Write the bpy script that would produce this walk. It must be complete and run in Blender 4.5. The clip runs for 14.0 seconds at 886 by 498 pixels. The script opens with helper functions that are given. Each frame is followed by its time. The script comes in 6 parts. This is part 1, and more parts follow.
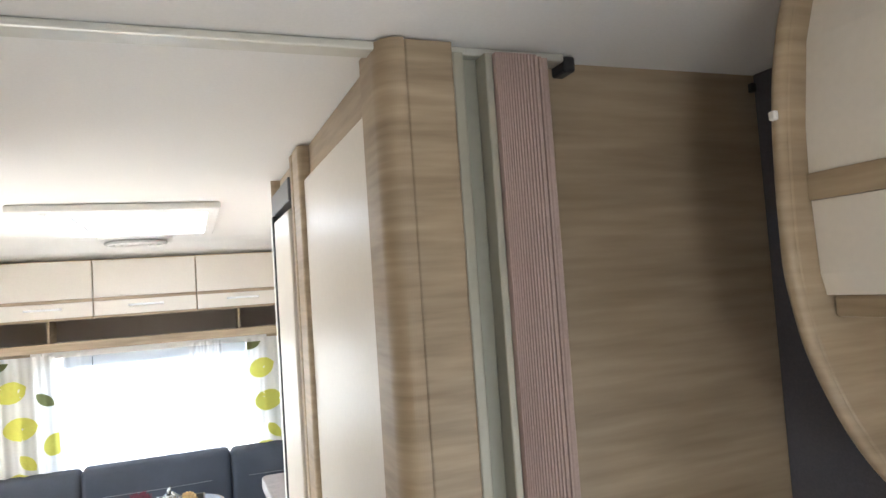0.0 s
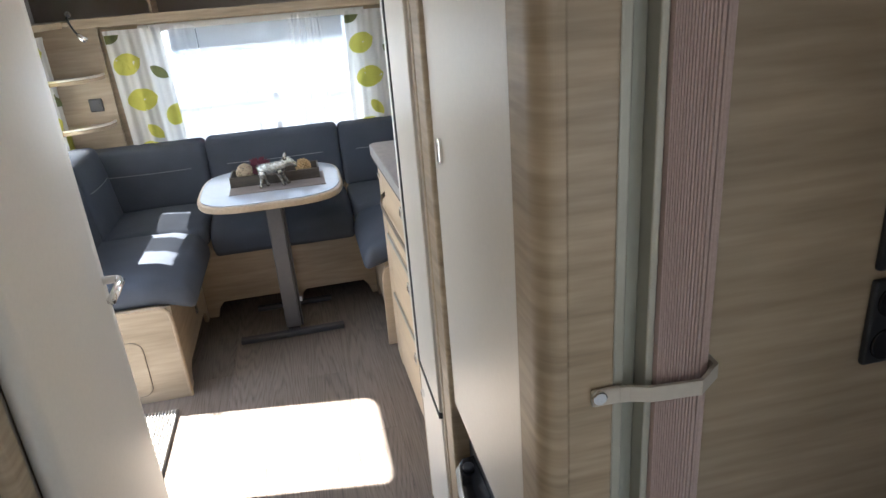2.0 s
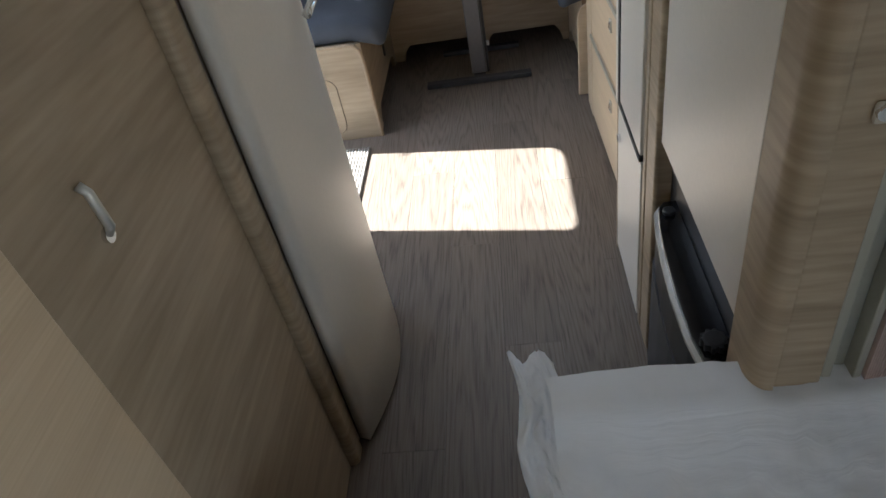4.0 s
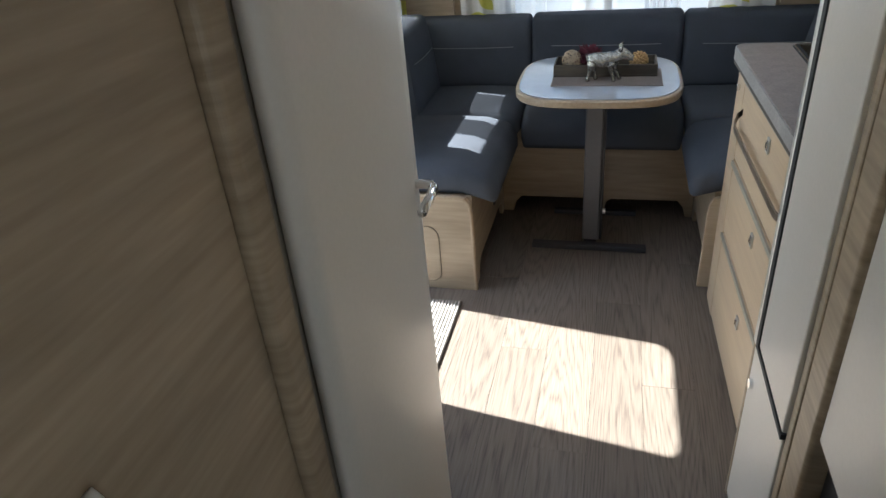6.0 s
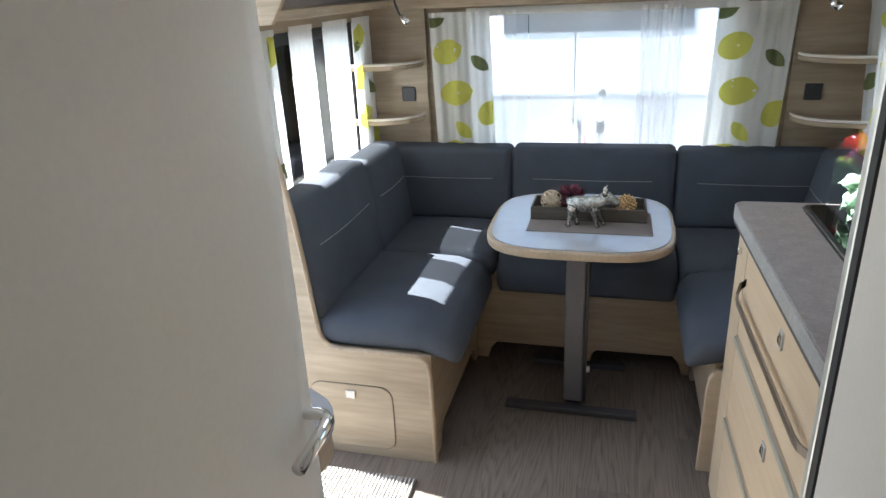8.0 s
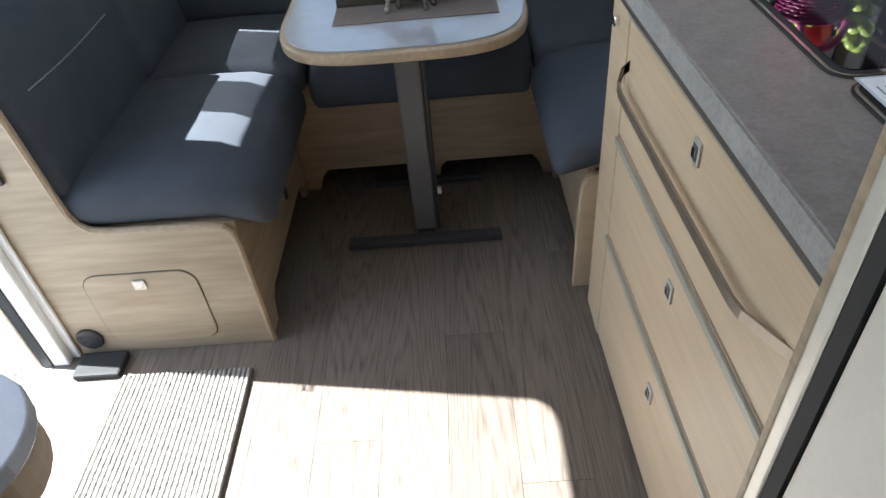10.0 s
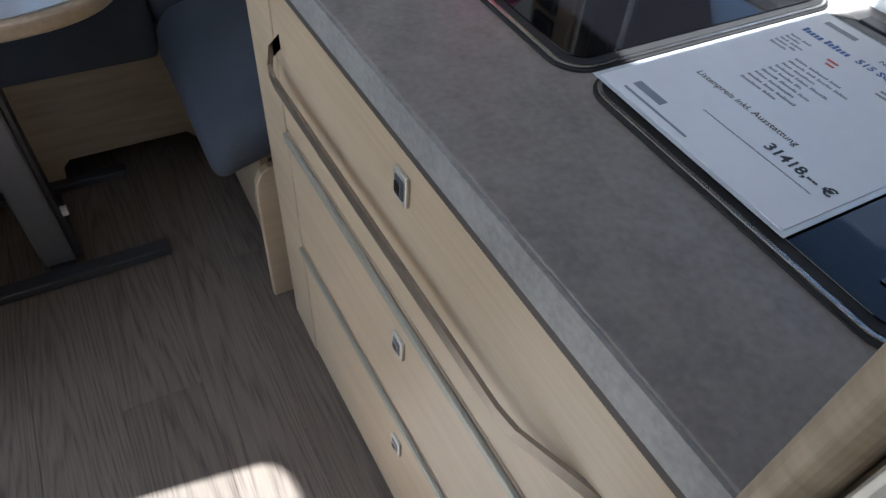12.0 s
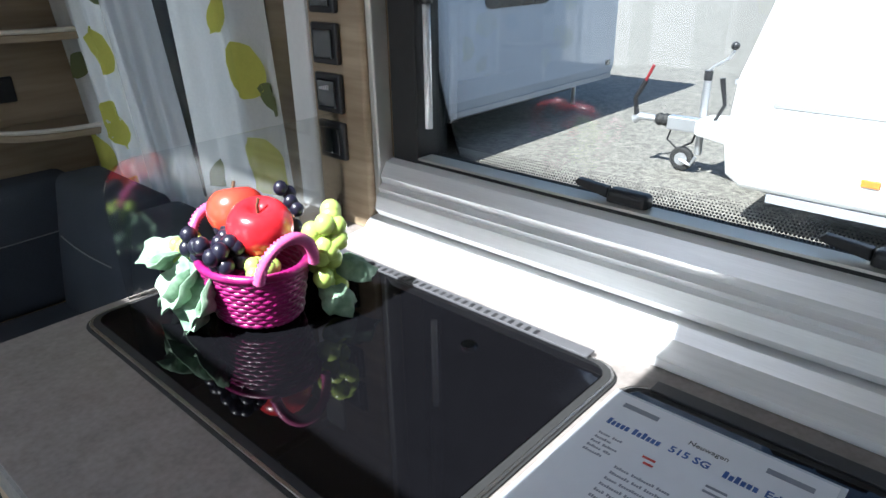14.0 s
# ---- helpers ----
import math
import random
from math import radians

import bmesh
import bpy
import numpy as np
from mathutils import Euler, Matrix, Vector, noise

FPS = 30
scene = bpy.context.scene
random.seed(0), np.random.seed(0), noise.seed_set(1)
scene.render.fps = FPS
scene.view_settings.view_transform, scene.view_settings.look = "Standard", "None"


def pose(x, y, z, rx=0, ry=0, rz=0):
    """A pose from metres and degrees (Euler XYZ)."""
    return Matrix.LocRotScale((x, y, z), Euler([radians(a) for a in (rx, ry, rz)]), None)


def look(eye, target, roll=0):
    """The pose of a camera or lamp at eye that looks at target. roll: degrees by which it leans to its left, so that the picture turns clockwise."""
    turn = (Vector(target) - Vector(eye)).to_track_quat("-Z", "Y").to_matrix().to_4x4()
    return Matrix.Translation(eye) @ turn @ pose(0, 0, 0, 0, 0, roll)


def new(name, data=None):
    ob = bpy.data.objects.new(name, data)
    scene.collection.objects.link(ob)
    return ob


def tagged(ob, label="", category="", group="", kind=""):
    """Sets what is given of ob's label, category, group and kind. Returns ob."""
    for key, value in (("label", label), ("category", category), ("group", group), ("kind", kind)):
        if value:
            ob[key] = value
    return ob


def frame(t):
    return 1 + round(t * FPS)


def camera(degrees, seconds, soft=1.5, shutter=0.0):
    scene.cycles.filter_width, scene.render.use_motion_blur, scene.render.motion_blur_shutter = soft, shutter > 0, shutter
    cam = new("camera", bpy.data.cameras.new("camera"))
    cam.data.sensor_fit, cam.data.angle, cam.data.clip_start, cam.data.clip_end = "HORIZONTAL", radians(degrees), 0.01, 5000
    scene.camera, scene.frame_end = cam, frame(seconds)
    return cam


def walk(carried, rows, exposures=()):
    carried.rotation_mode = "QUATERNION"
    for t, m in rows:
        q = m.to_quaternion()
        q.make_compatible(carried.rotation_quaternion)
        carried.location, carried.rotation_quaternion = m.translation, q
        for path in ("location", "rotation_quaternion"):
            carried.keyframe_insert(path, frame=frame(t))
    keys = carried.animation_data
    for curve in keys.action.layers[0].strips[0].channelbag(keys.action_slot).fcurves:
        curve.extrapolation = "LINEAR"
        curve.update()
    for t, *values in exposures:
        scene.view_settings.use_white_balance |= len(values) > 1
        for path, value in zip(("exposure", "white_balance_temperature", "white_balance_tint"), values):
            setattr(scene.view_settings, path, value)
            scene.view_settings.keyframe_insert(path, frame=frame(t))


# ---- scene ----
cam = camera(67.3, 14.0)
PATH = [
    (0, (0.193, -0.109, 1.635), (0.905, 1.757, 1.741), -3.9),
    (0.5, (0.215, -0.077, 1.672), (0.832, 1.822, 1.559), -2.3),
    (1, (0.209, -0.071, 1.631), (0.72, 1.84, 1.334), -2.1),
    (1.5, (0.19, -0.058, 1.581), (0.598, 1.835, 1.081), -2.9),
    (2, (0.176, -0.024, 1.521), (0.526, 1.799, 0.775), -4.6),
    (2.5, (0.177, -0.016, 1.458), (0.43, 1.683, 0.433), -7.0),
    (3, (0.175, -0.032, 1.424), (0.233, 1.592, 0.257), -10.3),
    (3.5, (0.154, -0.013, 1.405), (0.004, 1.538, 0.151), -12.5),
    (3.7, (0.143, 0.003, 1.404), (-0.075, 1.531, 0.132), -13.2),
    (5.8, (0.032, 0.273, 1.489), (-0.39, 1.91, 0.42), -4.8),
    (6, (0.061, 0.32, 1.498), (-0.419, 1.987, 0.502), -5.0),
    (6.5, (0.118, 0.445, 1.53), (-0.557, 2.153, 0.737), -5.4),
    (7, (0.101, 0.546, 1.533), (-0.561, 2.293, 0.819), -3.8),
    (7.2, (0.075, 0.584, 1.536), (-0.487, 2.369, 0.83), -2.2),
    (9.3, (0.155, 1.076, 1.439), (-0.257, 2.761, 0.443), -4.3),
    (9.5, (0.141, 1.139, 1.424), (-0.121, 2.803, 0.346), -3.8),
    (10, (0.104, 1.256, 1.355), (0.036, 2.782, 0.064), -5.8),
    (10.5, (0.126, 1.364, 1.27), (0.292, 2.688, -0.22), -2.0),
    (11, (0.175, 1.477, 1.241), (0.397, 2.669, -0.35), -2.0),
    (11.5, (0.203, 1.562, 1.235), (0.517, 2.724, -0.362), -0.4),
    (11.8, (0.2, 1.61, 1.258), (0.768, 2.759, -0.278), 4.2),
    (12, (0.226, 1.628, 1.263), (0.94, 2.777, -0.21), 5.2),
    (12.5, (0.253, 1.656, 1.296), (1.277, 2.664, -0.095), 9.6),
    (13, (0.262, 1.686, 1.319), (1.5, 2.603, 0.043), 9.5),
    (13.4, (0.295, 1.713, 1.345), (1.649, 2.621, 0.186), 7.3),
    (13.5, (0.304, 1.721, 1.353), (1.662, 2.698, 0.255), 5.6),
    (13.8, (0.313, 1.734, 1.387), (1.622, 2.872, 0.392), 1.0),
    (14, (0.346, 1.741, 1.365), (1.688, 2.982, 0.552), -1.0),
]
EXPOSURES = [(0.0, 4.18, 6350, 10), (1.0, 3.95, 6250, 10), (1.8, 3.50, 6150, 10), (2.5, 3.12, 6050, 9), (3.5, 2.80, 6000, 8), (6.0, 2.50, 6050, 7), (6.5, 2.50, 5950, 7), (7.1, 2.85, 6000, 7), (9.5, 3.00, 6000, 8), (10.3, 2.35, 5850, 6),
             (11.0, 1.80, 5700, 6), (11.6, 1.70, 5700, 6), (12.2, 2.45, 5700, 9), (13.0, 2.65, 5650, 9), (13.5, 2.40, 5700, 7), (14.0, 1.80, 5850, 7)]
walk(cam, [(t, look(eye, target, roll)) for t, eye, target, roll in PATH], EXPOSURES)

# ---------------------------------------------------------------- world and light
SUN_WAY = Vector((1.0, -0.16, -1.25)).normalized()
world = bpy.data.worlds.new("sky")
scene.world = world
world.use_nodes = True
wn = world.node_tree.nodes
sky = wn.new("ShaderNodeTexSky")
sky.sky_type = "NISHITA"
sky.sun_disc = False
sky.sun_elevation = math.asin(-SUN_WAY.z)
sky.sun_rotation = math.atan2(-SUN_WAY.x, -SUN_WAY.y)
world.node_tree.links.new(sky.outputs[0], wn["Background"].inputs[0])
wn["Background"].inputs[1].default_value = 0.085
sun = new("sun", bpy.data.lights.new("sun", "SUN"))
sun.data.energy, sun.data.angle, sun.data.color = 5.0, radians(0.5), (1.0, 0.97, 0.92)
sun.matrix_world = Matrix.Translation((-4, 1, 6)) @ SUN_WAY.to_track_quat("-Z", "Y").to_matrix().to_4x4()


def sky_panel(name, place, way, width, height, watts):
    """An added area lamp that stands in for daylight through an opening."""
    lamp = new(name, bpy.data.lights.new(name, "AREA"))
    lamp.data.shape, lamp.data.size, lamp.data.size_y = "RECTANGLE", width, height
    lamp.data.energy, lamp.data.color = watts, (0.93, 0.97, 1.0)
    lamp.matrix_world = look(place, Vector(place) + Vector(way))


sky_panel("daylight_door", (-1.16, 2.22, 0.95), (1, 0, 0), 0.44, 1.6, 0.55)
sky_panel("daylight_window_left", (-1.14, 3.2, 1.09), (1, 0, 0), 0.8, 0.48, 0.35)
sky_panel("daylight_roof", (0.0, 2.46, 2.02), (0, 0, -1), 0.42, 0.66, 0.6)
# two fill lamps added out of view to brighten the bed end
sky_panel("daylight_bed_window", (1.15, -0.60, 1.05), (-1, 0, 0), 0.62, 0.44, 0.7)
sky_panel("daylight_rear_window", (-0.5, -1.52, 1.25), (0, 1, 0), 0.84, 0.46, 1.1)


# ---------------------------------------------------------------- materials
def tree(name):
    m = bpy.data.materials.new(name)
    m.use_nodes = True
    return m, m.node_tree.nodes, m.node_tree.links, m.node_tree.nodes["Principled BSDF"]


def varied(name, col, rough=0.5, metal=0.0, var=0.08, scale=4.0, fine=70.0, bump=0.0, stretch=(1, 1, 1), spec=0.5, coat=0.0, random=0.0, dist=0.002, col2=None, rvar=0.1):
    """Paint, cloth, metal or wood: colour at two scales, roughness that varies, fine relief. stretch sets the grain."""
    m, n, l, p = tree(name)
    co = n.new("ShaderNodeTexCoord")
    mp = n.new("ShaderNodeMapping")
    mp.inputs["Scale"].default_value = stretch
    src = co.outputs["Object"]
    if random:
        info = n.new("ShaderNodeObjectInfo")
        sh = n.new("ShaderNodeVectorMath")
        sh.operation = "MULTIPLY_ADD"
        l.new(info.outputs["Random"], sh.inputs[0])
        sh.inputs[1].default_value = (7.3, 11.1, 5.7)
        l.new(src, sh.inputs[2])
        src = sh.outputs[0]
    l.new(src, mp.inputs[0])
    big, small = n.new("ShaderNodeTexNoise"), n.new("ShaderNodeTexNoise")
    for t, s, d in ((big, scale, 4), (small, fine, 6)):
        t.inputs["Scale"].default_value, t.inputs["Detail"].default_value = s, d
        l.new(mp.outputs[0], t.inputs["Vector"])
    add = n.new("ShaderNodeMath")
    add.operation = "ADD"
    l.new(big.outputs[0], add.inputs[0])
    l.new(small.outputs[0], add.inputs[1])
    mr = n.new("ShaderNodeMapRange")
    mr.inputs[1].default_value, mr.inputs[2].default_value = 0.7, 1.3
    l.new(add.outputs[0], mr.inputs[0])
    fac = mr.outputs[0]
    mix = n.new("ShaderNodeMix")
    mix.data_type = "RGBA"
    a = col2 if col2 else tuple(c * (1 - var) for c in col)
    b = col if col2 else tuple(min(1, c * (1 + var)) for c in col)
    mix.inputs[6].default_value, mix.inputs[7].default_value = (*a, 1), (*b, 1)
    l.new(fac, mix.inputs[0])
    out = mix.outputs[2]
    if random:
        hsv = n.new("ShaderNodeHueSaturation")
        rr = n.new("ShaderNodeMapRange")
        rr.inputs[3].default_value, rr.inputs[4].default_value = 1 - random, 1 + random
        l.new(info.outputs["Random"], rr.inputs[0])
        l.new(rr.outputs[0], hsv.inputs["Value"])
        l.new(out, hsv.inputs["Color"])
        out = hsv.outputs[0]
    l.new(out, p.inputs["Base Color"])
    r2 = n.new("ShaderNodeMapRange")
    r2.inputs[3].default_value, r2.inputs[4].default_value = max(0.02, rough - rvar * rough), min(1, rough + rvar * rough)
    l.new(big.outputs[0], r2.inputs[0])
    l.new(r2.outputs[0], p.inputs["Roughness"])
    p.inputs["Metallic"].default_value, p.inputs["Specular IOR Level"].default_value, p.inputs["Coat Weight"].default_value = metal, spec, coat
    if bump:
        b = n.new("ShaderNodeBump")
        b.inputs["Strength"].default_value, b.inputs["Distance"].default_value = bump, dist
        l.new(small.outputs[0], b.inputs["Height"])
        l.new(b.outputs[0], p.inputs["Normal"])
    return m


def cloth(name, col, see=0.35, holes=0.0, var=0.06):
    """Thin cloth that lets light through; holes: how much of it is open weave."""
    m, n, l, p = tree(name)
    p.inputs["Roughness"].default_value = 0.9
    p.inputs["Specular IOR Level"].default_value = 0.1
    co, no = n.new("ShaderNodeTexCoord"), n.new("ShaderNodeTexNoise")
    no.inputs["Scale"].default_value = 180
    l.new(co.outputs["Object"], no.inputs["Vector"])
    mix = n.new("ShaderNodeMix")
    mix.data_type = "RGBA"
    mix.inputs[6].default_value = (*[c * (1 - var) for c in col], 1)
    mix.inputs[7].default_value = (*[min(1, c * (1 + var)) for c in col], 1)
    l.new(no.outputs[0], mix.inputs[0])
    l.new(mix.outputs[2], p.inputs["Base Color"])
    tr = n.new("ShaderNodeBsdfTranslucent")
    l.new(mix.outputs[2], tr.inputs[0])
    m1 = n.new("ShaderNodeMixShader")
    m1.inputs[0].default_value = see
    l.new(p.outputs[0], m1.inputs[1])
    l.new(tr.outputs[0], m1.inputs[2])
    last = m1
    if holes:
        tp, m2 = n.new("ShaderNodeBsdfTransparent"), n.new("ShaderNodeMixShader")
        m2.inputs[0].default_value = holes
        l.new(m1.outputs[0], m2.inputs[1])
        l.new(tp.outputs[0], m2.inputs[2])
        last = m2
    l.new(last.outputs[0], n["Material Output"].inputs[0])
    return m


def glass(name, tint=(1, 1, 1), rough=0.0, clear=0.85, ior=1.45):
    """A pane: mostly clear, with a gloss."""
    m, n, l, p = tree(name)
    tp, gl, mx, fr = n.new("ShaderNodeBsdfTransparent"), n.new("ShaderNodeBsdfGlossy"), n.new("ShaderNodeMixShader"), n.new("ShaderNodeFresnel")
    tp.inputs[0].default_value = (*tint, 1)
    gl.inputs["Roughness"].default_value = rough
    fr.inputs[0].default_value = ior
    l.new(fr.outputs[0], mx.inputs[0])
    l.new(tp.outputs[0], mx.inputs[1])
    l.new(gl.outputs[0], mx.inputs[2])
    l.new(mx.outputs[0], n["Material Output"].inputs[0])
    return m


OAK = varied("light_oak", (0.43, 0.338, 0.232), 0.45, var=0.12, scale=1.6, fine=7, bump=0.06, stretch=(0.8, 0.8, 9), col2=(0.285, 0.217, 0.143))
OAK_UP = varied("light_oak_trim", (0.44, 0.342, 0.230), 0.45, scale=1.6, fine=7, bump=0.06, stretch=(1.1, 1.1, 13), col2=(0.265, 0.198, 0.125))
OAK_FRONT = varied("pale_ash_front", (0.63, 0.495, 0.335), 0.4, scale=1.4, fine=12, bump=0.08, stretch=(0.5, 0.5, 20), col2=(0.53, 0.40, 0.262))
OAK_EDGE = varied("oak_edge_band", (0.44, 0.34, 0.23), 0.4, scale=3, fine=30, bump=0.05, stretch=(3, 3, 3), col2=(0.33, 0.245, 0.16))
PLANK, kn, kl, kp = tree("dark_vinyl_plank")
kco, kin, kad, kmp = kn.new("ShaderNodeTexCoord"), kn.new("ShaderNodeObjectInfo"), kn.new("ShaderNodeVectorMath"), kn.new("ShaderNodeMapping")
kad.operation = "MULTIPLY_ADD"
kl.new(kin.outputs["Random"], kad.inputs[0])
kad.inputs[1].default_value = (0.9, 13.0, 7.0)
kl.new(kco.outputs["Object"], kad.inputs[2])
kmp.inputs["Scale"].default_value = (1.0, 0.075, 1.0)
kl.new(kad.outputs[0], kmp.inputs[0])
# cathedral figure: nested arcs along each plank, bent by a slow field


def kmath(op, a, b):
    q = kn.new("ShaderNodeMath")
    q.operation = op
    for k, v in enumerate((a, b)):
        if isinstance(v, (int, float)):
            q.inputs[k].default_value = v
        else:
            kl.new(v, q.inputs[k])
    return q.outputs[0]


kf, kg, ksx = kn.new("ShaderNodeTexNoise"), kn.new("ShaderNodeTexNoise"), kn.new("ShaderNodeSeparateXYZ")
kf.inputs["Scale"].default_value, kf.inputs["Detail"].default_value, kf.inputs["Roughness"].default_value = 11.0, 3.0, 0.5
kl.new(kmp.outputs[0], kf.inputs["Vector"])
kl.new(kco.outputs["Object"], ksx.inputs[0])
krand = kin.outputs["Random"]
kx = kmath("ADD", ksx.outputs[0], kmath("MULTIPLY", kmath("SUBTRACT", krand, 0.5), 0.09))
kslope = kmath("MULTIPLY", kmath("SUBTRACT", kmath("FRACT", kmath("MULTIPLY", krand, 7.31), 0.0), 0.5), 15.0)
kfield = kmath("ADD", kmath("ADD", kmath("MULTIPLY", kmath("MULTIPLY", kx, kx), 620.0), kmath("MULTIPLY", ksx.outputs[1], kslope)), kmath("MULTIPLY", kf.outputs[0], 9.0))
kband = kmath("PINGPONG", kfield, 0.5)
kmp2 = kn.new("ShaderNodeMapping")
kmp2.inputs["Scale"].default_value = (1.0, 0.035, 1.0)
kl.new(kad.outputs[0], kmp2.inputs[0])
kg.inputs["Scale"].default_value, kg.inputs["Detail"].default_value = 260.0, 5.0
kl.new(kmp2.outputs[0], kg.inputs["Vector"])
kmx, kmx2 = kn.new("ShaderNodeMix"), kn.new("ShaderNodeMix")
kmx.data_type = kmx2.data_type = "RGBA"
kra = kn.new("ShaderNodeMapRange")
kra.inputs[1].default_value, kra.inputs[2].default_value = 0.0, 0.32
kl.new(kband, kra.inputs[0])
kl.new(kra.outputs[0], kmx.inputs[0])
kmx.inputs[6].default_value, kmx.inputs[7].default_value = (0.088, 0.067, 0.052, 1), (0.152, 0.122, 0.097, 1)
krb = kn.new("ShaderNodeMapRange")
krb.inputs[1].default_value, krb.inputs[2].default_value, krb.inputs[3].default_value, krb.inputs[4].default_value = 0.35, 0.65, 0.0, 0.55
kl.new(kg.outputs[0], krb.inputs[0])
kl.new(krb.outputs[0], kmx2.inputs[0])
kl.new(kmx.outputs[2], kmx2.inputs[6])
kmx2.inputs[7].default_value = (0.222, 0.186, 0.152, 1)
khs, krc = kn.new("ShaderNodeHueSaturation"), kn.new("ShaderNodeMapRange")
krc.inputs[3].default_value, krc.inputs[4].default_value = 0.90, 1.10
kl.new(kin.outputs["Random"], krc.inputs[0])
kl.new(krc.outputs[0], khs.inputs["Value"])
kl.new(kmx2.outputs[2], khs.inputs["Color"])
kl.new(khs.outputs[0], kp.inputs["Base Color"])
kp.inputs["Roughness"].default_value = 0.46
kbu = kn.new("ShaderNodeBump")
kbu.inputs["Strength"].default_value, kbu.inputs["Distance"].default_value = 0.2, 0.001
kl.new(kg.outputs[0], kbu.inputs["Height"])
kl.new(kbu.outputs[0], kp.inputs["Normal"])
JOINT = varied("plank_joint", (0.05, 0.04, 0.035), 0.8, var=0.2)
CREAM = varied("cream_laminate", (0.70, 0.65, 0.575), 0.35, var=0.03, scale=2, fine=120, bump=0.03)
WHITE = varied("white_paint", (0.78, 0.77, 0.75), 0.45, var=0.03, scale=2, fine=90, bump=0.03)
CEIL = varied("white_ceiling_board", (0.80, 0.79, 0.77), 0.6, var=0.03, scale=1.2, fine=200, bump=0.05)
GREY_CLOTH_WALL = varied("dark_grey_wall_covering", (0.085, 0.085, 0.105), 0.85, var=0.15, scale=5, fine=260, bump=0.3)
NICHE = varied("grey_brown_niche_lining", (0.27, 0.235, 0.21), 0.8, var=0.1, scale=5, fine=260, bump=0.2)
SEAT = varied("slate_blue_upholstery", (0.066, 0.074, 0.090), 0.9, var=0.16, scale=7, fine=420, bump=0.35, spec=0.25, dist=0.001)
STITCH = varied("pale_stitching", (0.25, 0.26, 0.27), 0.8, var=0.1)
ALU = varied("brushed_aluminium", (0.84, 0.84, 0.84), 0.36, metal=0.28, var=0.06, scale=3, fine=40, bump=0.06, stretch=(30, 1, 30))
CHAMPAGNE = varied("champagne_anodised_rail", (0.40, 0.385, 0.32), 0.45, metal=0.35, var=0.05, scale=2, fine=60)
ALU_MATT = varied("satin_aluminium_profile", (0.66, 0.65, 0.60), 0.42, metal=0.75, var=0.05, scale=2, fine=60)
CHROME = varied("polished_chrome", (0.78, 0.78, 0.78), 0.1, metal=1.0, var=0.03)
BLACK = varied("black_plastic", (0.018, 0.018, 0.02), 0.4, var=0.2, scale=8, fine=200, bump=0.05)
BLACK_GLOSS = varied("gloss_black_panel", (0.012, 0.012, 0.014), 0.12, var=0.2, coat=0.4)
ANTHRACITE = varied("anthracite_steel", (0.045, 0.045, 0.05), 0.45, var=0.15, scale=9, bump=0.05)
GREYMETAL = varied("grey_lacquered_steel", (0.12, 0.12, 0.128), 0.4, metal=0.3, var=0.08)
RUBBER = varied("black_rubber", (0.02, 0.02, 0.02), 0.7, var=0.15)
WORKTOP = varied("taupe_stone_worktop", (0.285, 0.252, 0.232), 0.42, var=0.3, scale=30, fine=150, bump=0.06, col2=(0.19, 0.168, 0.156))
WORKEDGE = varied("grey_stone_edge_band", (0.38, 0.37, 0.355), 0.45, var=0.2, scale=25, fine=160, col2=(0.25, 0.245, 0.235))
TABLETOP = varied("grey_speckled_table_laminate", (0.40, 0.41, 0.435), 0.2, coat=0.3, var=0.06, scale=20, fine=260, bump=0.02)
PLEAT = varied("dusty_pink_pleated_fabric", (0.45, 0.34, 0.30), 0.85, var=0.08, scale=6, fine=240, bump=0.1)
SEAL = varied("sage_grey_plastic", (0.30, 0.30, 0.25), 0.5, var=0.06)
BEIGE_PLASTIC = varied("beige_plastic", (0.48, 0.43, 0.36), 0.45, var=0.06)
MAT_RIB = varied("grey_woven_ribs", (0.33, 0.31, 0.285), 0.95, var=0.3, scale=60, fine=300, bump=0.5)
MAT_BASE = varied("dark_mat_backing", (0.17, 0.16, 0.15), 0.9, var=0.2)
PLASTIC_SHEET, pn, pl, pp = tree("milky_plastic_sheet")
pp.inputs["Base Color"].default_value = (0.88, 0.91, 0.95, 1)
pp.inputs["Roughness"].default_value = 0.24
ptp, pmx = pn.new("ShaderNodeBsdfTransparent"), pn.new("ShaderNodeMixShader")
pmx.inputs[0].default_value = 0.10
pno, pbu = pn.new("ShaderNodeTexNoise"), pn.new("ShaderNodeBump")
pno.inputs["Scale"].default_value, pno.inputs["Detail"].default_value, pno.inputs["Distortion"].default_value = 7, 5, 0.4
pbu.inputs["Strength"].default_value, pbu.inputs["Distance"].default_value = 0.3, 0.012
pl.new(pno.outputs[0], pbu.inputs["Height"])
pl.new(pbu.outputs[0], pp.inputs["Normal"])
pl.new(ptp.outputs[0], pmx.inputs[2])
pl.new(pp.outputs[0], pmx.inputs[1])
pl.new(pmx.outputs[0], pn["Material Output"].inputs[0])
MATTRESS = varied("white_mattress_cover", (0.76, 0.79, 0.82), 0.9, var=0.05, scale=12, fine=200, bump=0.2)
CURTAIN = cloth("white_curtain_cloth", (0.82, 0.82, 0.80), 0.5, 0.0)
SHEER = cloth("white_voile", (0.88, 0.89, 0.90), 0.5, 0.50)
VOILE_DENSE = cloth("gathered_white_voile", (0.90, 0.91, 0.92), 0.7, 0.15)
LEMON = cloth("lemon_yellow_print", (0.66, 0.64, 0.15), 0.5)
LEAFPRINT = cloth("olive_green_print", (0.20, 0.22, 0.10), 0.4)
BLIND = cloth("white_roof_blind", (0.9, 0.9, 0.88), 0.6)
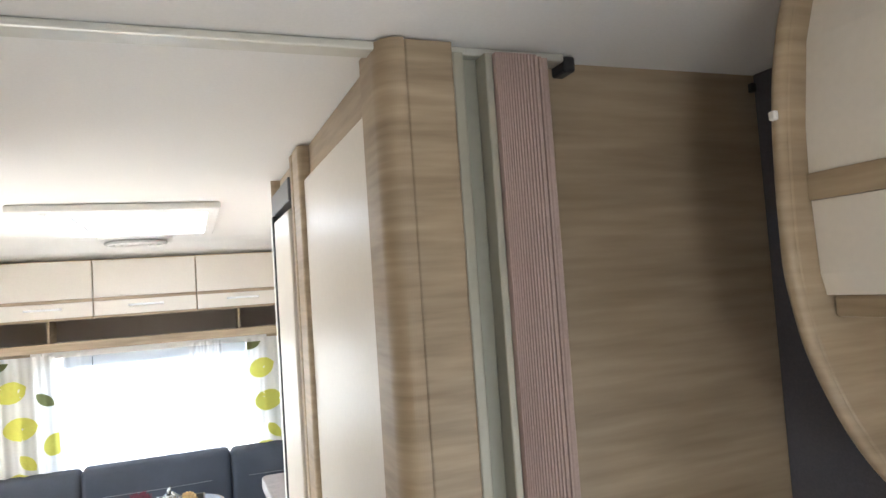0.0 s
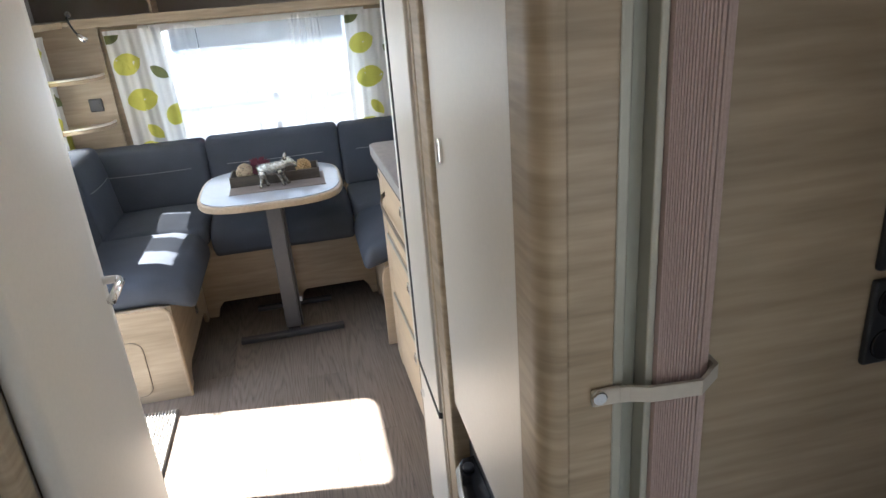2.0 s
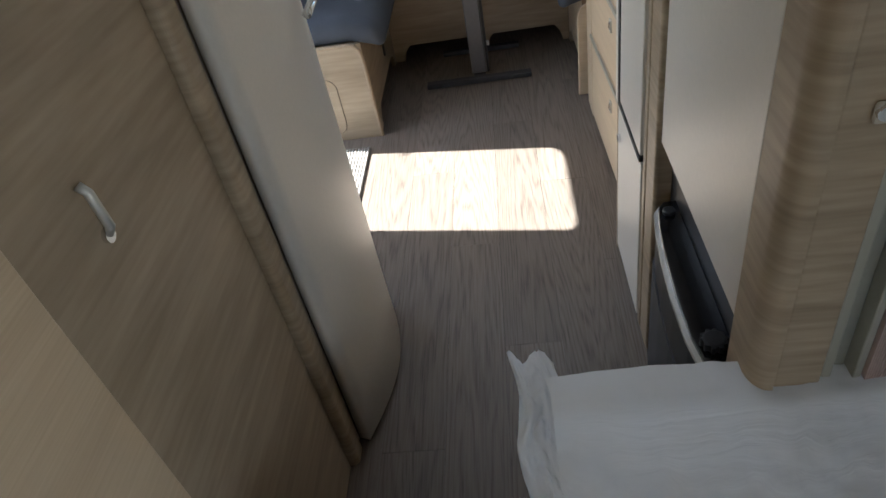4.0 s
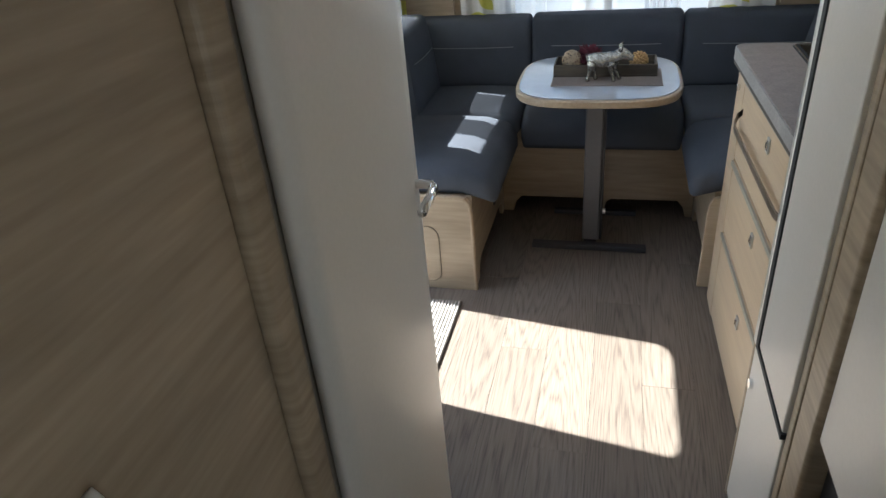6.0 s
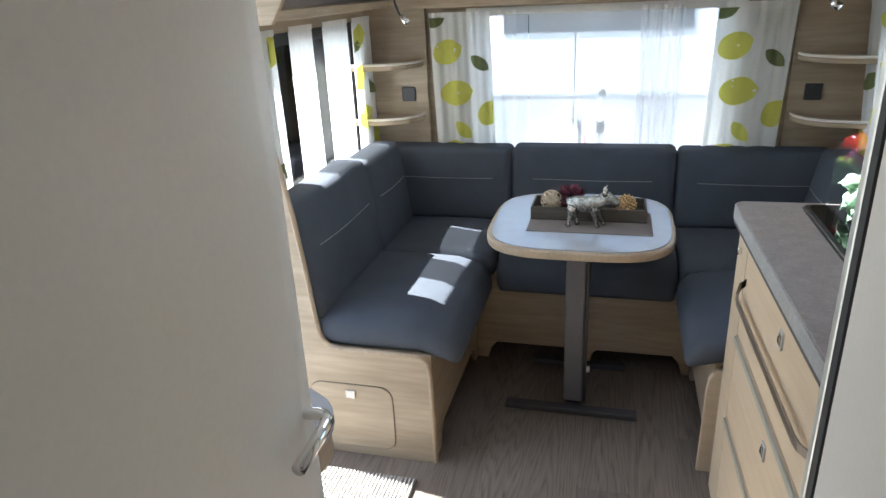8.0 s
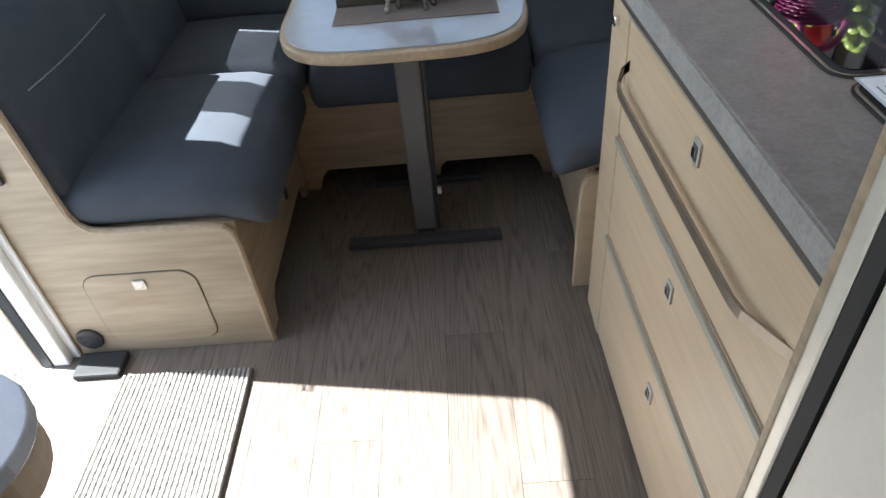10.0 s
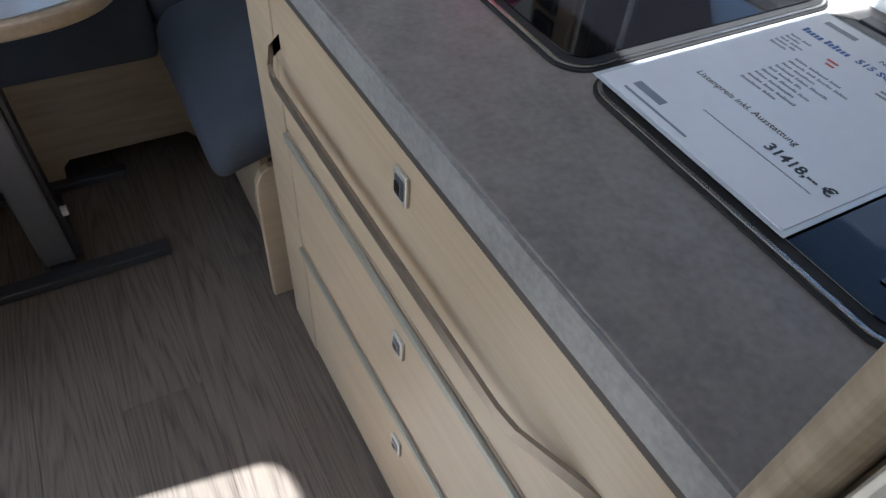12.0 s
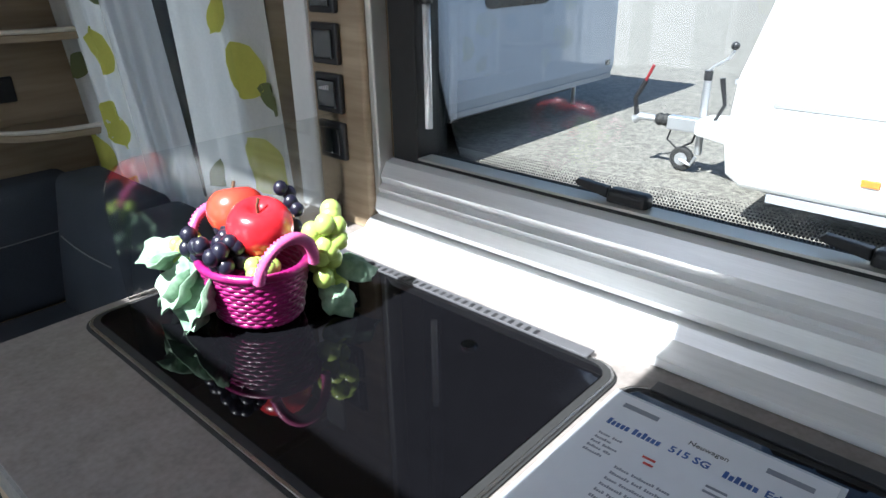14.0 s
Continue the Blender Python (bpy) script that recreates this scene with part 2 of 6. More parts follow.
PANE = glass("window_acrylic", (0.92, 0.93, 0.92))
BRONZE = varied("taupe_anodised_metal", (0.26, 0.215, 0.17), 0.38, metal=0.6, var=0.12, scale=20)
GAPTAUPE = varied("taupe_gap_profile", (0.075, 0.062, 0.052), 0.6, var=0.1)
DARKSTEEL = varied("dark_polished_steel", (0.50, 0.48, 0.46), 0.26, metal=0.95, var=0.1)
CLEAR = glass("clear_acrylic", (0.94, 0.95, 0.95), ior=1.5)
BLACKGLASS = varied("black_glass_lid", (0.004, 0.004, 0.005), 0.03, var=0.1, rvar=0.0, spec=0.35)
PAPER = varied("white_paper", (0.80, 0.82, 0.86), 0.35, var=0.02)
INK = varied("black_print", (0.03, 0.03, 0.035), 0.5)
INKBLUE = varied("blue_print", (0.06, 0.13, 0.38), 0.5)
INKRED = varied("red_print", (0.55, 0.06, 0.05), 0.5)
INKGREY = varied("grey_print", (0.25, 0.27, 0.32), 0.5)
WHITEPRINT = varied("white_symbol_print", (0.55, 0.55, 0.55), 0.5)


# ---------------------------------------------------------------- mesh helpers
def thing(name, place, label, category, group="", kind=""):
    e = new(name)
    e.empty_display_size = 0.05
    e.location = place
    e["base"] = place
    return tagged(e, label, category, group, kind)


def finish(bm, name, material, smooth=False):
    bmesh.ops.recalc_face_normals(bm, faces=bm.faces)
    me = bpy.data.meshes.new(name)
    bm.to_mesh(me)
    bm.free()
    me.materials.append(material)
    if smooth:
        for f in me.polygons:
            f.use_smooth = True
    return me


def part(name, bm, material, parent=None, label="", smooth=False):
    """Links a bmesh, given in world places, as ONE mesh object under a thing or a part."""
    ob = new(name, finish(bm, name, material, smooth))
    if parent is not None:
        ob.parent = parent
        if parent.type == "EMPTY":
            ob.matrix_parent_inverse = Matrix.Translation(parent.location).inverted()
    return tagged(ob, label)


def solid(name, bm, material, label, category, group="", kind="", smooth=False):
    return tagged(part(name, bm, material, None, "", smooth), label, category, group, kind)


def box(x0, x1, y0, y1, z0, z1, bev=0.0, seg=2, bm=None):
    bm = bm or bmesh.new()
    b = bmesh.new()
    bmesh.ops.create_cube(b, size=1)
    bmesh.ops.transform(b, matrix=Matrix.Translation(((x0 + x1) / 2, (y0 + y1) / 2, (z0 + z1) / 2)) @ Matrix.Diagonal((abs(x1 - x0), abs(y1 - y0), abs(z1 - z0), 1)), verts=b.verts)
    if bev:
        bmesh.ops.bevel(b, geom=b.edges[:], offset=bev, segments=seg, profile=0.5, affect="EDGES")
    me = bpy.data.meshes.new("tmp")
    b.to_mesh(me)
    b.free()
    bm.from_mesh(me)
    bpy.data.meshes.remove(me)
    return bm


def prism(pts, axis, a, b, bev=0.0, bm=None, seg=2):
    """A flat outline pushed along an axis from a to b. Outline in the two other axes, in order."""
    out = bm or bmesh.new()
    t = bmesh.new()

    def at(p, d):
        return {"x": (d, p[0], p[1]), "y": (p[0], d, p[1]), "z": (p[0], p[1], d)}[axis]
    va = [t.verts.new(at(p, a)) for p in pts]
    vb = [t.verts.new(at(p, b)) for p in pts]
    t.faces.new(va)
    t.faces.new(vb[::-1])
    k = len(pts)
    for i in range(k):
        t.faces.new((va[i], vb[i], vb[(i + 1) % k], va[(i + 1) % k]))
    bmesh.ops.recalc_face_normals(t, faces=t.faces)
    if bev:
        rim = [e for e in t.edges if abs(({"x": 0, "y": 1, "z": 2}[axis] == 0) * (e.verts[0].co.x - e.verts[1].co.x) + ({"x": 0, "y": 1, "z": 2}[axis] == 1) * (e.verts[0].co.y - e.verts[1].co.y) + ({"x": 0, "y": 1, "z": 2}[axis] == 2) * (e.verts[0].co.z - e.verts[1].co.z)) < 1e-6]
        bmesh.ops.bevel(t, geom=rim, offset=bev, segments=seg, profile=0.5, affect="EDGES")
    me = bpy.data.meshes.new("tmp")
    t.to_mesh(me)
    t.free()
    out.from_mesh(me)
    bpy.data.meshes.remove(me)
    return out


def rounded(x0, x1, y0, y1, r, n=6, corners=(1, 1, 1, 1)):
    """Outline of a rectangle; corners are (x0y0, x1y0, x1y1, x0y1)."""
    pts = []
    for (cx, cy, a, px, py), on in zip(((x0 + r, y0 + r, 180, x0, y0), (x1 - r, y0 + r, 270, x1, y0), (x1 - r, y1 - r, 0, x1, y1), (x0 + r, y1 - r, 90, x0, y1)), corners):
        if not on:
            pts.append((px, py))
            continue
        for i in range(n + 1):
            g = radians(a + 90 * i / n)
            pts.append((cx + r * math.cos(g), cy + r * math.sin(g)))
    return pts


def tube(points, r, n=10, bm=None, cap=True, closed=False):
    """A round bar along points."""
    bm = bm or bmesh.new()
    P = [Vector(p) for p in points]
    rings = []
    ref = Vector((0.13, 0.27, 0.95))
    for i, p in enumerate(P):
        if closed:
            d = P[(i + 1) % len(P)] - P[i - 1]
        else:
            d = P[min(i + 1, len(P) - 1)] - P[max(i - 1, 0)]
        d.normalize()
        u = d.cross(ref)
        if u.length < 0.05:
            u = d.cross(Vector((1, 0, 0)))
        u.normalize()
        v = d.cross(u)
        rr = r[i] if isinstance(r, (list, tuple)) else r
        rings.append([bm.verts.new(p + rr * (math.cos(2 * math.pi * k / n) * u + math.sin(2 * math.pi * k / n) * v)) for k in range(n)])
    m = len(rings)
    for i in range(m if closed else m - 1):
        a, b = rings[i], rings[(i + 1) % m]
        for k in range(n):
            bm.faces.new((a[k], a[(k + 1) % n], b[(k + 1) % n], b[k]))
    if cap and not closed:
        bm.faces.new(rings[0])
        bm.faces.new(rings[-1][::-1])
    return bm


def ball(c, r, bm=None, u=12, v=8, scale=(1, 1, 1)):
    bm = bm or bmesh.new()
    t = bmesh.new()
    bmesh.ops.create_uvsphere(t, u_segments=u, v_segments=v, radius=r)
    bmesh.ops.transform(t, matrix=Matrix.Translation(c) @ Matrix.Diagonal((*scale, 1)), verts=t.verts)
    me = bpy.data.meshes.new("tmp")
    t.to_mesh(me)
    t.free()
    bm.from_mesh(me)
    bpy.data.meshes.remove(me)
    return bm


def disc(c, r, axis, h, n=24, bev=0.0, bm=None):
    """A short round plate, centred on c, its axis along x, y or z."""
    pts = [(r * math.cos(2 * math.pi * i / n), r * math.sin(2 * math.pi * i / n)) for i in range(n)]
    i = "xyz".index(axis)
    o = [c[k] for k in range(3) if k != i]
    return prism([(o[0] + p[0], o[1] + p[1]) for p in pts], axis, c[i] - h / 2, c[i] + h / 2, bev, bm)


def grid(fn, nu, nv, bm=None, thick=0.0):
    """A sheet: fn(u, v) gives the place, u and v from 0 to 1."""
    bm = bm or bmesh.new()
    V = [[bm.verts.new(fn(i / nu, j / nv)) for j in range(nv + 1)] for i in range(nu + 1)]
    fs = [bm.faces.new((V[i][j], V[i + 1][j], V[i + 1][j + 1], V[i][j + 1])) for i in range(nu) for j in range(nv)]
    if thick:
        bmesh.ops.recalc_face_normals(bm, faces=fs)
        bmesh.ops.solidify(bm, geom=fs, thickness=thick)
    return bm


def text(name, body, size, m, material, parent=None, depth=0.0003, bold=0.0):
    c = bpy.data.curves.new(name, "FONT")
    c.body, c.size, c.extrude = body, size, depth
    c.align_x, c.align_y = "LEFT", "CENTER"
    c.resolution_u = 2
    c.materials.append(material)
    c.offset = bold
    ob = new(name, c)
    if parent is not None:
        ob.parent = parent
        if parent.type == "EMPTY":
            ob.matrix_parent_inverse = Matrix.Translation(parent.location).inverted()
    ob.matrix_basis = m
    return ob


def wall_x(name, x0, x1, y0, y1, z0, z1, holes, material, label):
    """A wall along y with rectangular openings (y0, y1, z0, z1)."""
    bm = bmesh.new()
    ys = sorted({y0, y1, *[h[0] for h in holes], *[h[1] for h in holes]})
    for a, b in zip(ys, ys[1:]):
        spans = sorted((h[2], h[3]) for h in holes if h[0] <= a and h[1] >= b)
        z = z0
        for s, e in spans:
            if s > z:
                box(x0, x1, a, b, z, s, bm=bm)
            z = e
        if z1 > z:
            box(x0, x1, a, b, z, z1, bm=bm)
    return solid(name, bm, material, label, "wall", kind="structure")


def wall_y(name, y0, y1, x0, x1, z0, z1, holes, material, label):
    bm = bmesh.new()
    xs = sorted({x0, x1, *[h[0] for h in holes], *[h[1] for h in holes]})
    for a, b in zip(xs, xs[1:]):
        spans = sorted((h[2], h[3]) for h in holes if h[0] <= a and h[1] >= b)
        z = z0
        for s, e in spans:
            if s > z:
                box(a, b, y0, y1, z, s, bm=bm)
            z = e
        if z1 > z:
            box(a, b, y0, y1, z, z1, bm=bm)
    return solid(name, bm, material, label, "wall", kind="structure")


# ---------------------------------------------------------------- structure
HALF, TOP, REAR, FRONT = 1.06, 1.935, -1.45, 3.80
DOOR = (1.955, 2.475, -0.03, 1.875)
wall_left = wall_x("wall_left", -HALF - 0.035, -HALF, REAR, FRONT, -0.06, 2.0, [DOOR, (2.74, 3.62, 0.82, 1.372)], OAK, "light oak caravan side wall with door and window openings")
wall_right = wall_x("wall_right", HALF, HALF + 0.035, REAR, FRONT, -0.06, 2.0, [(-0.95, -0.25, 0.80, 1.30), (1.70, 2.487, 1.07, 1.60), (2.84, 3.60, 0.82, 1.42)], OAK, "light oak caravan side wall with two window openings and an added one by the bed")
wall_front = wall_y("wall_front", FRONT, FRONT + 0.035, -HALF - 0.035, HALF + 0.035, -0.06, 2.0, [(-0.56, 0.56, 0.78, 1.405)], OAK, "light oak front wall with wide window opening")
# the rear opening is assumed, cut only for the fill lamp behind it
wall_rear = wall_y("wall_rear", REAR - 0.035, REAR, -HALF - 0.035, HALF + 0.035, -0.06, 2.0, [(-0.95, -0.05, 1.0, 1.5)], OAK, "oak rear wall behind the bed")
wall_x("wall_lining_bedside", HALF - 0.012, HALF - 0.002, REAR, 0.69, 0, TOP, [(-0.95, -0.25, 0.80, 1.30)], GREY_CLOTH_WALL, "dark grey wall covering beside the bed")
CROWN = [(3.20, TOP), (3.34, TOP - 0.010), (3.44, TOP - 0.034), (3.50, 1.872), (3.80, 1.872), (3.80, 2.0)]
bm = prism([(REAR, TOP), *CROWN, (REAR, 2.0)], "x", -HALF, -0.225)
prism([(REAR, TOP), *CROWN, (REAR, 2.0)], "x", 0.250, HALF, bm=bm)
box(-0.225, 0.250, REAR, 2.118, TOP, 2.0, bm=bm)
prism([(2.81, TOP), *CROWN, (2.81, 2.0)], "x", -0.225, 0.250, bm=bm)
solid("ceiling", bm, CEIL, "smooth white caravan ceiling", "ceiling", kind="structure")

floor = solid("floor", box(-HALF, HALF, REAR, FRONT, -0.06, -0.003), JOINT, "dark grey-brown oak-look vinyl plank floor", "floor", kind="structure")

# partition at the bed, with post, folding door and track
wall_bed = wall_y("wall_bed", 0.692, 0.72, 0.507, HALF, 0, TOP, [], OAK, "oak panel partition at the foot of the bed")
post = thing("partition_post", (0.43, 0.68, 0), "rounded oak corner post at the end of the partition", "post", kind="structure")
part("post_board", prism([(0.4425, 0.628)] + [(0.4385 - 0.0285 * math.sin(radians(g)), 0.664 - 0.036 * math.cos(radians(g))) for g in range(0, 91, 6)] + [(0.4100, 0.72), (0.4425, 0.72)], "z", 0, TOP - 0.003), OAK_UP, post)
part("post_board", prism(rounded(0.4445, 0.507, 0.634, 0.72, 0.004), "z", 0, TOP - 0.003), OAK_UP, post)

fold = thing("folding_door", (0.56, 0.67, 0.5), "folded dusty pink pleated door in an aluminium rail, strapped back", "folding door")
part("side_rail", prism(rounded(0.509, 0.525, 0.642, 0.69, 0.004), "z", 0.05, TOP - 0.012), CHAMPAGNE, fold)
part("seal_strip", box(0.5255, 0.5515, 0.664, 0.69, 0.05, TOP - 0.012, 0.002), SEAL, fold, "sage grey plastic seal")
part("side_rail", prism(rounded(0.552, 0.563, 0.638, 0.69, 0.003), "z", 0.05, TOP - 0.012), CHAMPAGNE, fold)
n_pl = 17
for i in range(n_pl):
    x = 0.5645 + 0.0027 * i + 0.000085 * i * i
    wd = 0.0021 + 0.00012 * i
    deep = 0.632 if i < 15 else 0.638
    part("pleat", prism([(x, 0.689), (x, deep + 0.003), (x + wd * 0.12, deep), (x + wd * 0.88, deep), (x + wd, deep + 0.003), (x + wd, 0.689)], "z", 0.05, TOP - 0.012), PLEAT, fold)
part("end_bar", prism(rounded(0.637, 0.650, 0.648, 0.690, 0.005), "z", 0.05, TOP - 0.010), PLEAT, fold, "rose coloured end bar")
strap = part("strap", prism([(0.498, 0.632), (0.526, 0.628), (0.55, 0.618), (0.618, 0.612), (0.658, 0.640), (0.664, 0.692), (0.658, 0.692), (0.652, 0.643), (0.618, 0.617), (0.55, 0.623), (0.528, 0.633), (0.498, 0.637)], "z", 1.008, 1.030), BEIGE_PLASTIC, fold, "beige plastic holding strap")
part("screw", disc((0.484, 0.626, 1.025), 0.010, "y", 0.008, 14, 0.002), CHROME, fold, "bright screw head")
part("clip", box(0.474, 0.514, 0.624, 0.633, 1.011, 1.035, 0.004), BEIGE_PLASTIC, fold)

track = thing("ceiling_track", (0, 0.60, TOP - 0.02), "slim aluminium folding door track on the ceiling", "track")
part("track_rail", box(-0.34, 0.676, 0.652, 0.684, TOP - 0.012, TOP - 0.001, 0.002), ALU_MATT, track)
part("end_stop", box(0.677, 0.696, 0.655, 0.690, TOP - 0.024, TOP - 0.002, 0.004), BLACK, track, "black plastic end stop")


def control_panel(z0, z1, kind):
    t = thing("control_panel", (0.97, 0.69, z0), "black rocker switch panel on the oak partition" if kind else "black double socket plate on the oak partition", "switch", "panels on the partition")
    part("plate", box(0.928, 0.990, 0.6795, 0.691, z0, z1, 0.004), BLACK, t)
    zm = (z0 + z1) / 2
    if kind:
        part("rocker", box(0.936, 0.982, 0.674, 0.680, zm + 0.006, z1 - 0.01, 0.003), BLACK_GLOSS, t)
        part("rocker", box(0.936, 0.982, 0.674, 0.680, z0 + 0.01, zm - 0.006, 0.003), BLACK_GLOSS, t)
        text("marking", "12V", 0.016, pose(0.943, 0.6735, zm + 0.03, 90, 0, 0), WHITEPRINT, t)
        for i in range(5):
            part("level_bar", box(0.942 + i * 0.007, 0.946 + i * 0.007, 0.6728, 0.6735, zm - 0.025, zm - 0.018 + i * 0.0015), WHITEPRINT, t)
    else:
        for zc in (zm + 0.035, zm - 0.035):
            part("socket", disc((0.959, 0.6775, zc), 0.025, "y", 0.006, 24, 0.002), BLACK_GLOSS, t)


control_panel(1.098, 1.236, True)
control_panel(0.945, 1.083, False)

# washroom wall with curved door
wall_wash = solid("wall_washroom", box(-0.40, -0.362, REAR, 0.921, 0, TOP), OAK, "oak washroom side wall", "wall", kind="structure")
solid("trim_washroom", prism(rounded(-0.41, -0.340, 0.925, 0.985, 0.014, corners=(0, 1, 1, 0)), "z", 0, TOP), OAK_UP, "rounded oak trim post beside the washroom door", "trim", kind="structure")
solid("panel_bedside", box(-0.362, -0.350, REAR, 0.478, 0, 1.2, 0.003), OAK_FRONT, "low pale oak cupboard panel beside the bed", "panel", kind="structure")
wall_y("wall_washroom_front", 1.508, 1.540, -HALF, -0.415, 0, TOP, [], OAK, "oak washroom wall facing the entrance")
solid("trim_washroom_front", prism(rounded(-0.415, -0.370, 1.497, 1.545, 0.014), "z", 0, TOP), OAK_UP, "rounded oak post at the washroom corner", "trim", kind="structure")
solid("wall_washroom_back", box(-HALF, -0.40, 0.10, 0.13, 0, TOP), OAK, "plain oak wall inside the washroom", "wall", kind="structure")
wdoor = thing("door_washroom", (-0.35, 1.2, 0), "closed cream washroom door with a chrome lever", "door", kind="structure")


def bulge(y, z):
    """The door's face swells a little towards its foot."""
    k = (y - 0.989) / 0.50
    return 0.035 * math.sin(math.pi * min(max(k, 0), 1)) * max(0.0, 1 - z / 0.9) ** 1.0


bm = bmesh.new()


def doorface(u, v):
    y, z = 0.990 + 0.493 * u, 0.02 + 1.87 * v
    return (-0.342 + 0.02 * math.sin(math.pi * u) + bulge(y, z), y, z)


grid(doorface, 12, 10, bm, thick=0.028)
part("door_leaf", bm, CREAM, wdoor, smooth=True)
# added strip whose colour stands for the soft shadow in the hinge gap
part("door_stop", box(-0.362, -0.350, 0.9855, 1.003, 0.0, 1.90), BEIGE_PLASTIC, wdoor)
part("edge_strip", box(-0.368, -0.340, 1.4838, 1.4935, 0.02, 1.89, 0.002), OAK_EDGE, wdoor, "oak door edge")
part("latch_plate", box(-0.362, -0.348, 1.4937, 1.4952, 0.76, 0.86), BLACK, wdoor)
lev = part("lever_handle", disc((-0.338, 1.460, 0.962), 0.024, "x", 0.016, 24, 0.003), CHROME, wdoor, "polished chrome lever handle")
part("lever", tube([(-0.338, 1.460, 0.962), (-0.292, 1.460, 0.962), (-0.279, 1.457, 0.962), (-0.272, 1.449, 0.961), (-0.270, 1.436, 0.960), (-0.270, 1.352, 0.955)], 0.0095, 14), CHROME, lev, smooth=True)
hook = thing("hook_rail", (-0.36, 0.62, 1.0), "slim white catch screwed to the oak washroom wall", "hook")
part("arm", tube([(-0.358, 0.617, 1.06), (-0.350, 0.617, 1.05), (-0.350, 0.619, 1.00), (-0.358, 0.62, 0.99)], 0.006, 10), ALU_MATT, hook, smooth=True)
part("foot", disc((-0.359, 0.62, 0.988), 0.010, "x", 0.006, 14), CHROME, hook)

# rounded cabinet by the entrance
side = thing("entrance_shelf", (-0.6, 1.62, 0.7), "rounded oak wall shelf with a pale laminate top", "shelf")
outline = [(-1.055, 1.547), (-0.43, 1.547)] + [(-0.56 + 0.165 * math.cos(radians(g)), 1.668 + 0.132 * math.sin(radians(g))) for g in range(-40, 91, 10)] + [(-1.055, 1.80)]
part("body", prism(outline, "z", 0.690, 0.744), OAK, side)
part("bracket", box(-1.05, -0.45, 1.547, 1.56, 0.60, 0.6895), OAK, side)
part("top", prism([(x * 1.0 + (0.006 if x > -0.45 else 0), y + (0.006 if y > 1.6 else 0)) for x, y in outline], "z", 0.745, 0.770, 0.003), TABLETOP, side, "pale blue-grey laminate top")

# ---------------------------------------------------------------- tall units
ward = thing("wardrobe", (0.72, 0.97, 0), "tall oak wardrobe with a plain cream door", "wardrobe")
part("body", box(0.440, 1.055, 0.724, 1.222, 0, TOP - 0.003), OAK, ward)
part("door", box(0.412, 0.4385, 0.724, 1.214, 0.640, 1.862, 0.004), CREAM, ward)
part("heater_recess", box(0.4385, 0.4399, 0.726, 1.214, 0.0, 0.638), BLACK, ward)
part("top_rail", box(0.425, 0.439, 0.724, 1.214, 1.866, TOP - 0.004), OAK_UP, ward)
part("latch", prism(rounded(1.130, 1.150, 1.212, 1.259, 0.009), "x", 0.404, 0.4118, 0.002), CHROME, ward, "small chrome latch")
part("side_stile", prism(rounded(0.403, 0.44, 1.218, 1.296, 0.010, corners=(1, 0, 0, 0)), "z", 0.0, TOP - 0.003), OAK_UP, ward)

heat = thing("heater", (0.41, 0.95, 0), "black gas heater with a chrome edged top in the wardrobe foot", "heater")
hp = [(0.439, 0.726), (0.425, 0.715), (0.398, 0.72), (0.384, 0.74), (0.376, 0.80), (0.374, 0.90), (0.378, 1.0), (0.386, 1.09), (0.396, 1.15), (0.410, 1.17), (0.439, 1.172)]
part("body", prism(hp, "z", 0.0, 0.500), BLACK, heat)
part("grille", prism([(x - 0.004 if x < 0.42 else x, y) for x, y in hp], "z", 0.06, 0.38), ANTHRACITE, heat)
part("chrome_edge", prism([(x - 0.006 if x < 0.43 else x, y) for x, y in hp], "z", 0.501, 0.509), ALU_MATT, heat, "thin chrome edge")
part("top", prism([(x + 0.002 if x < 0.43 else x, y) for x, y in hp], "z", 0.5092, 0.522, 0.003), BLACK_GLOSS, heat)
kb = part("knob", disc((0.408, 0.775, 0.530), 0.020, "z", 0.016, 24, 0.004), BLACK, heat)
for i in range(10):
    g = 2 * math.pi * i / 10
    part("ridge", box(0.408 + 0.0195 * math.cos(g) - 0.003, 0.408 + 0.0195 * math.cos(g) + 0.003, 0.775 + 0.0195 * math.sin(g) - 0.003, 0.775 + 0.0195 * math.sin(g) + 0.003, 0.523, 0.537), BLACK, kb)
part("igniter", disc((0.415, 1.130, 0.527), 0.013, "z", 0.010, 18, 0.003), BLACK, heat)

tall = thing("fridge_cabinet", (0.72, 1.46, 0), "tall cabinet with a cream door in a black and aluminium frame", "fridge")
part("body", box(0.421, 1.055, 1.298, 1.640, 0, TOP - 0.003), OAK, tall)
part("side_panel", prism(rounded(0.398, 0.96, 1.6405, 1.662, 0.010, corners=(1, 0, 0, 1)), "z", 0, TOP - 0.003), OAK_UP, tall)
part("door", box(0.394, 0.419, 1.330, 1.590, 0.535, 1.818, 0.004), CREAM, tall)
part("gasket", box(0.3918, 0.4195, 1.5915, 1.6125, 0.532, 1.833), RUBBER, tall, "black rubber gap")
part("edge_profile", box(0.391, 0.4195, 1.6135, 1.637, 0.52, 1.833, 0.004), ALU_MATT, tall, "satin aluminium edge profile")
part("gasket_bottom", box(0.3925, 0.4195, 1.330, 1.6125, 0.519, 0.5315), RUBBER, tall)
part("cap", box(0.396, 0.4195, 1.330, 1.637, 1.836, 1.888, 0.003), GREYMETAL, tall, "grey ventilation cap")
part("side_stile", box(0.401, 0.4195, 1.300, 1.328, 0.0, TOP - 0.004, 0.004), OAK_UP, tall)
part("lower_door", box(0.398, 0.4195, 1.330, 1.637, 0.02, 0.515, 0.004), CREAM, tall)
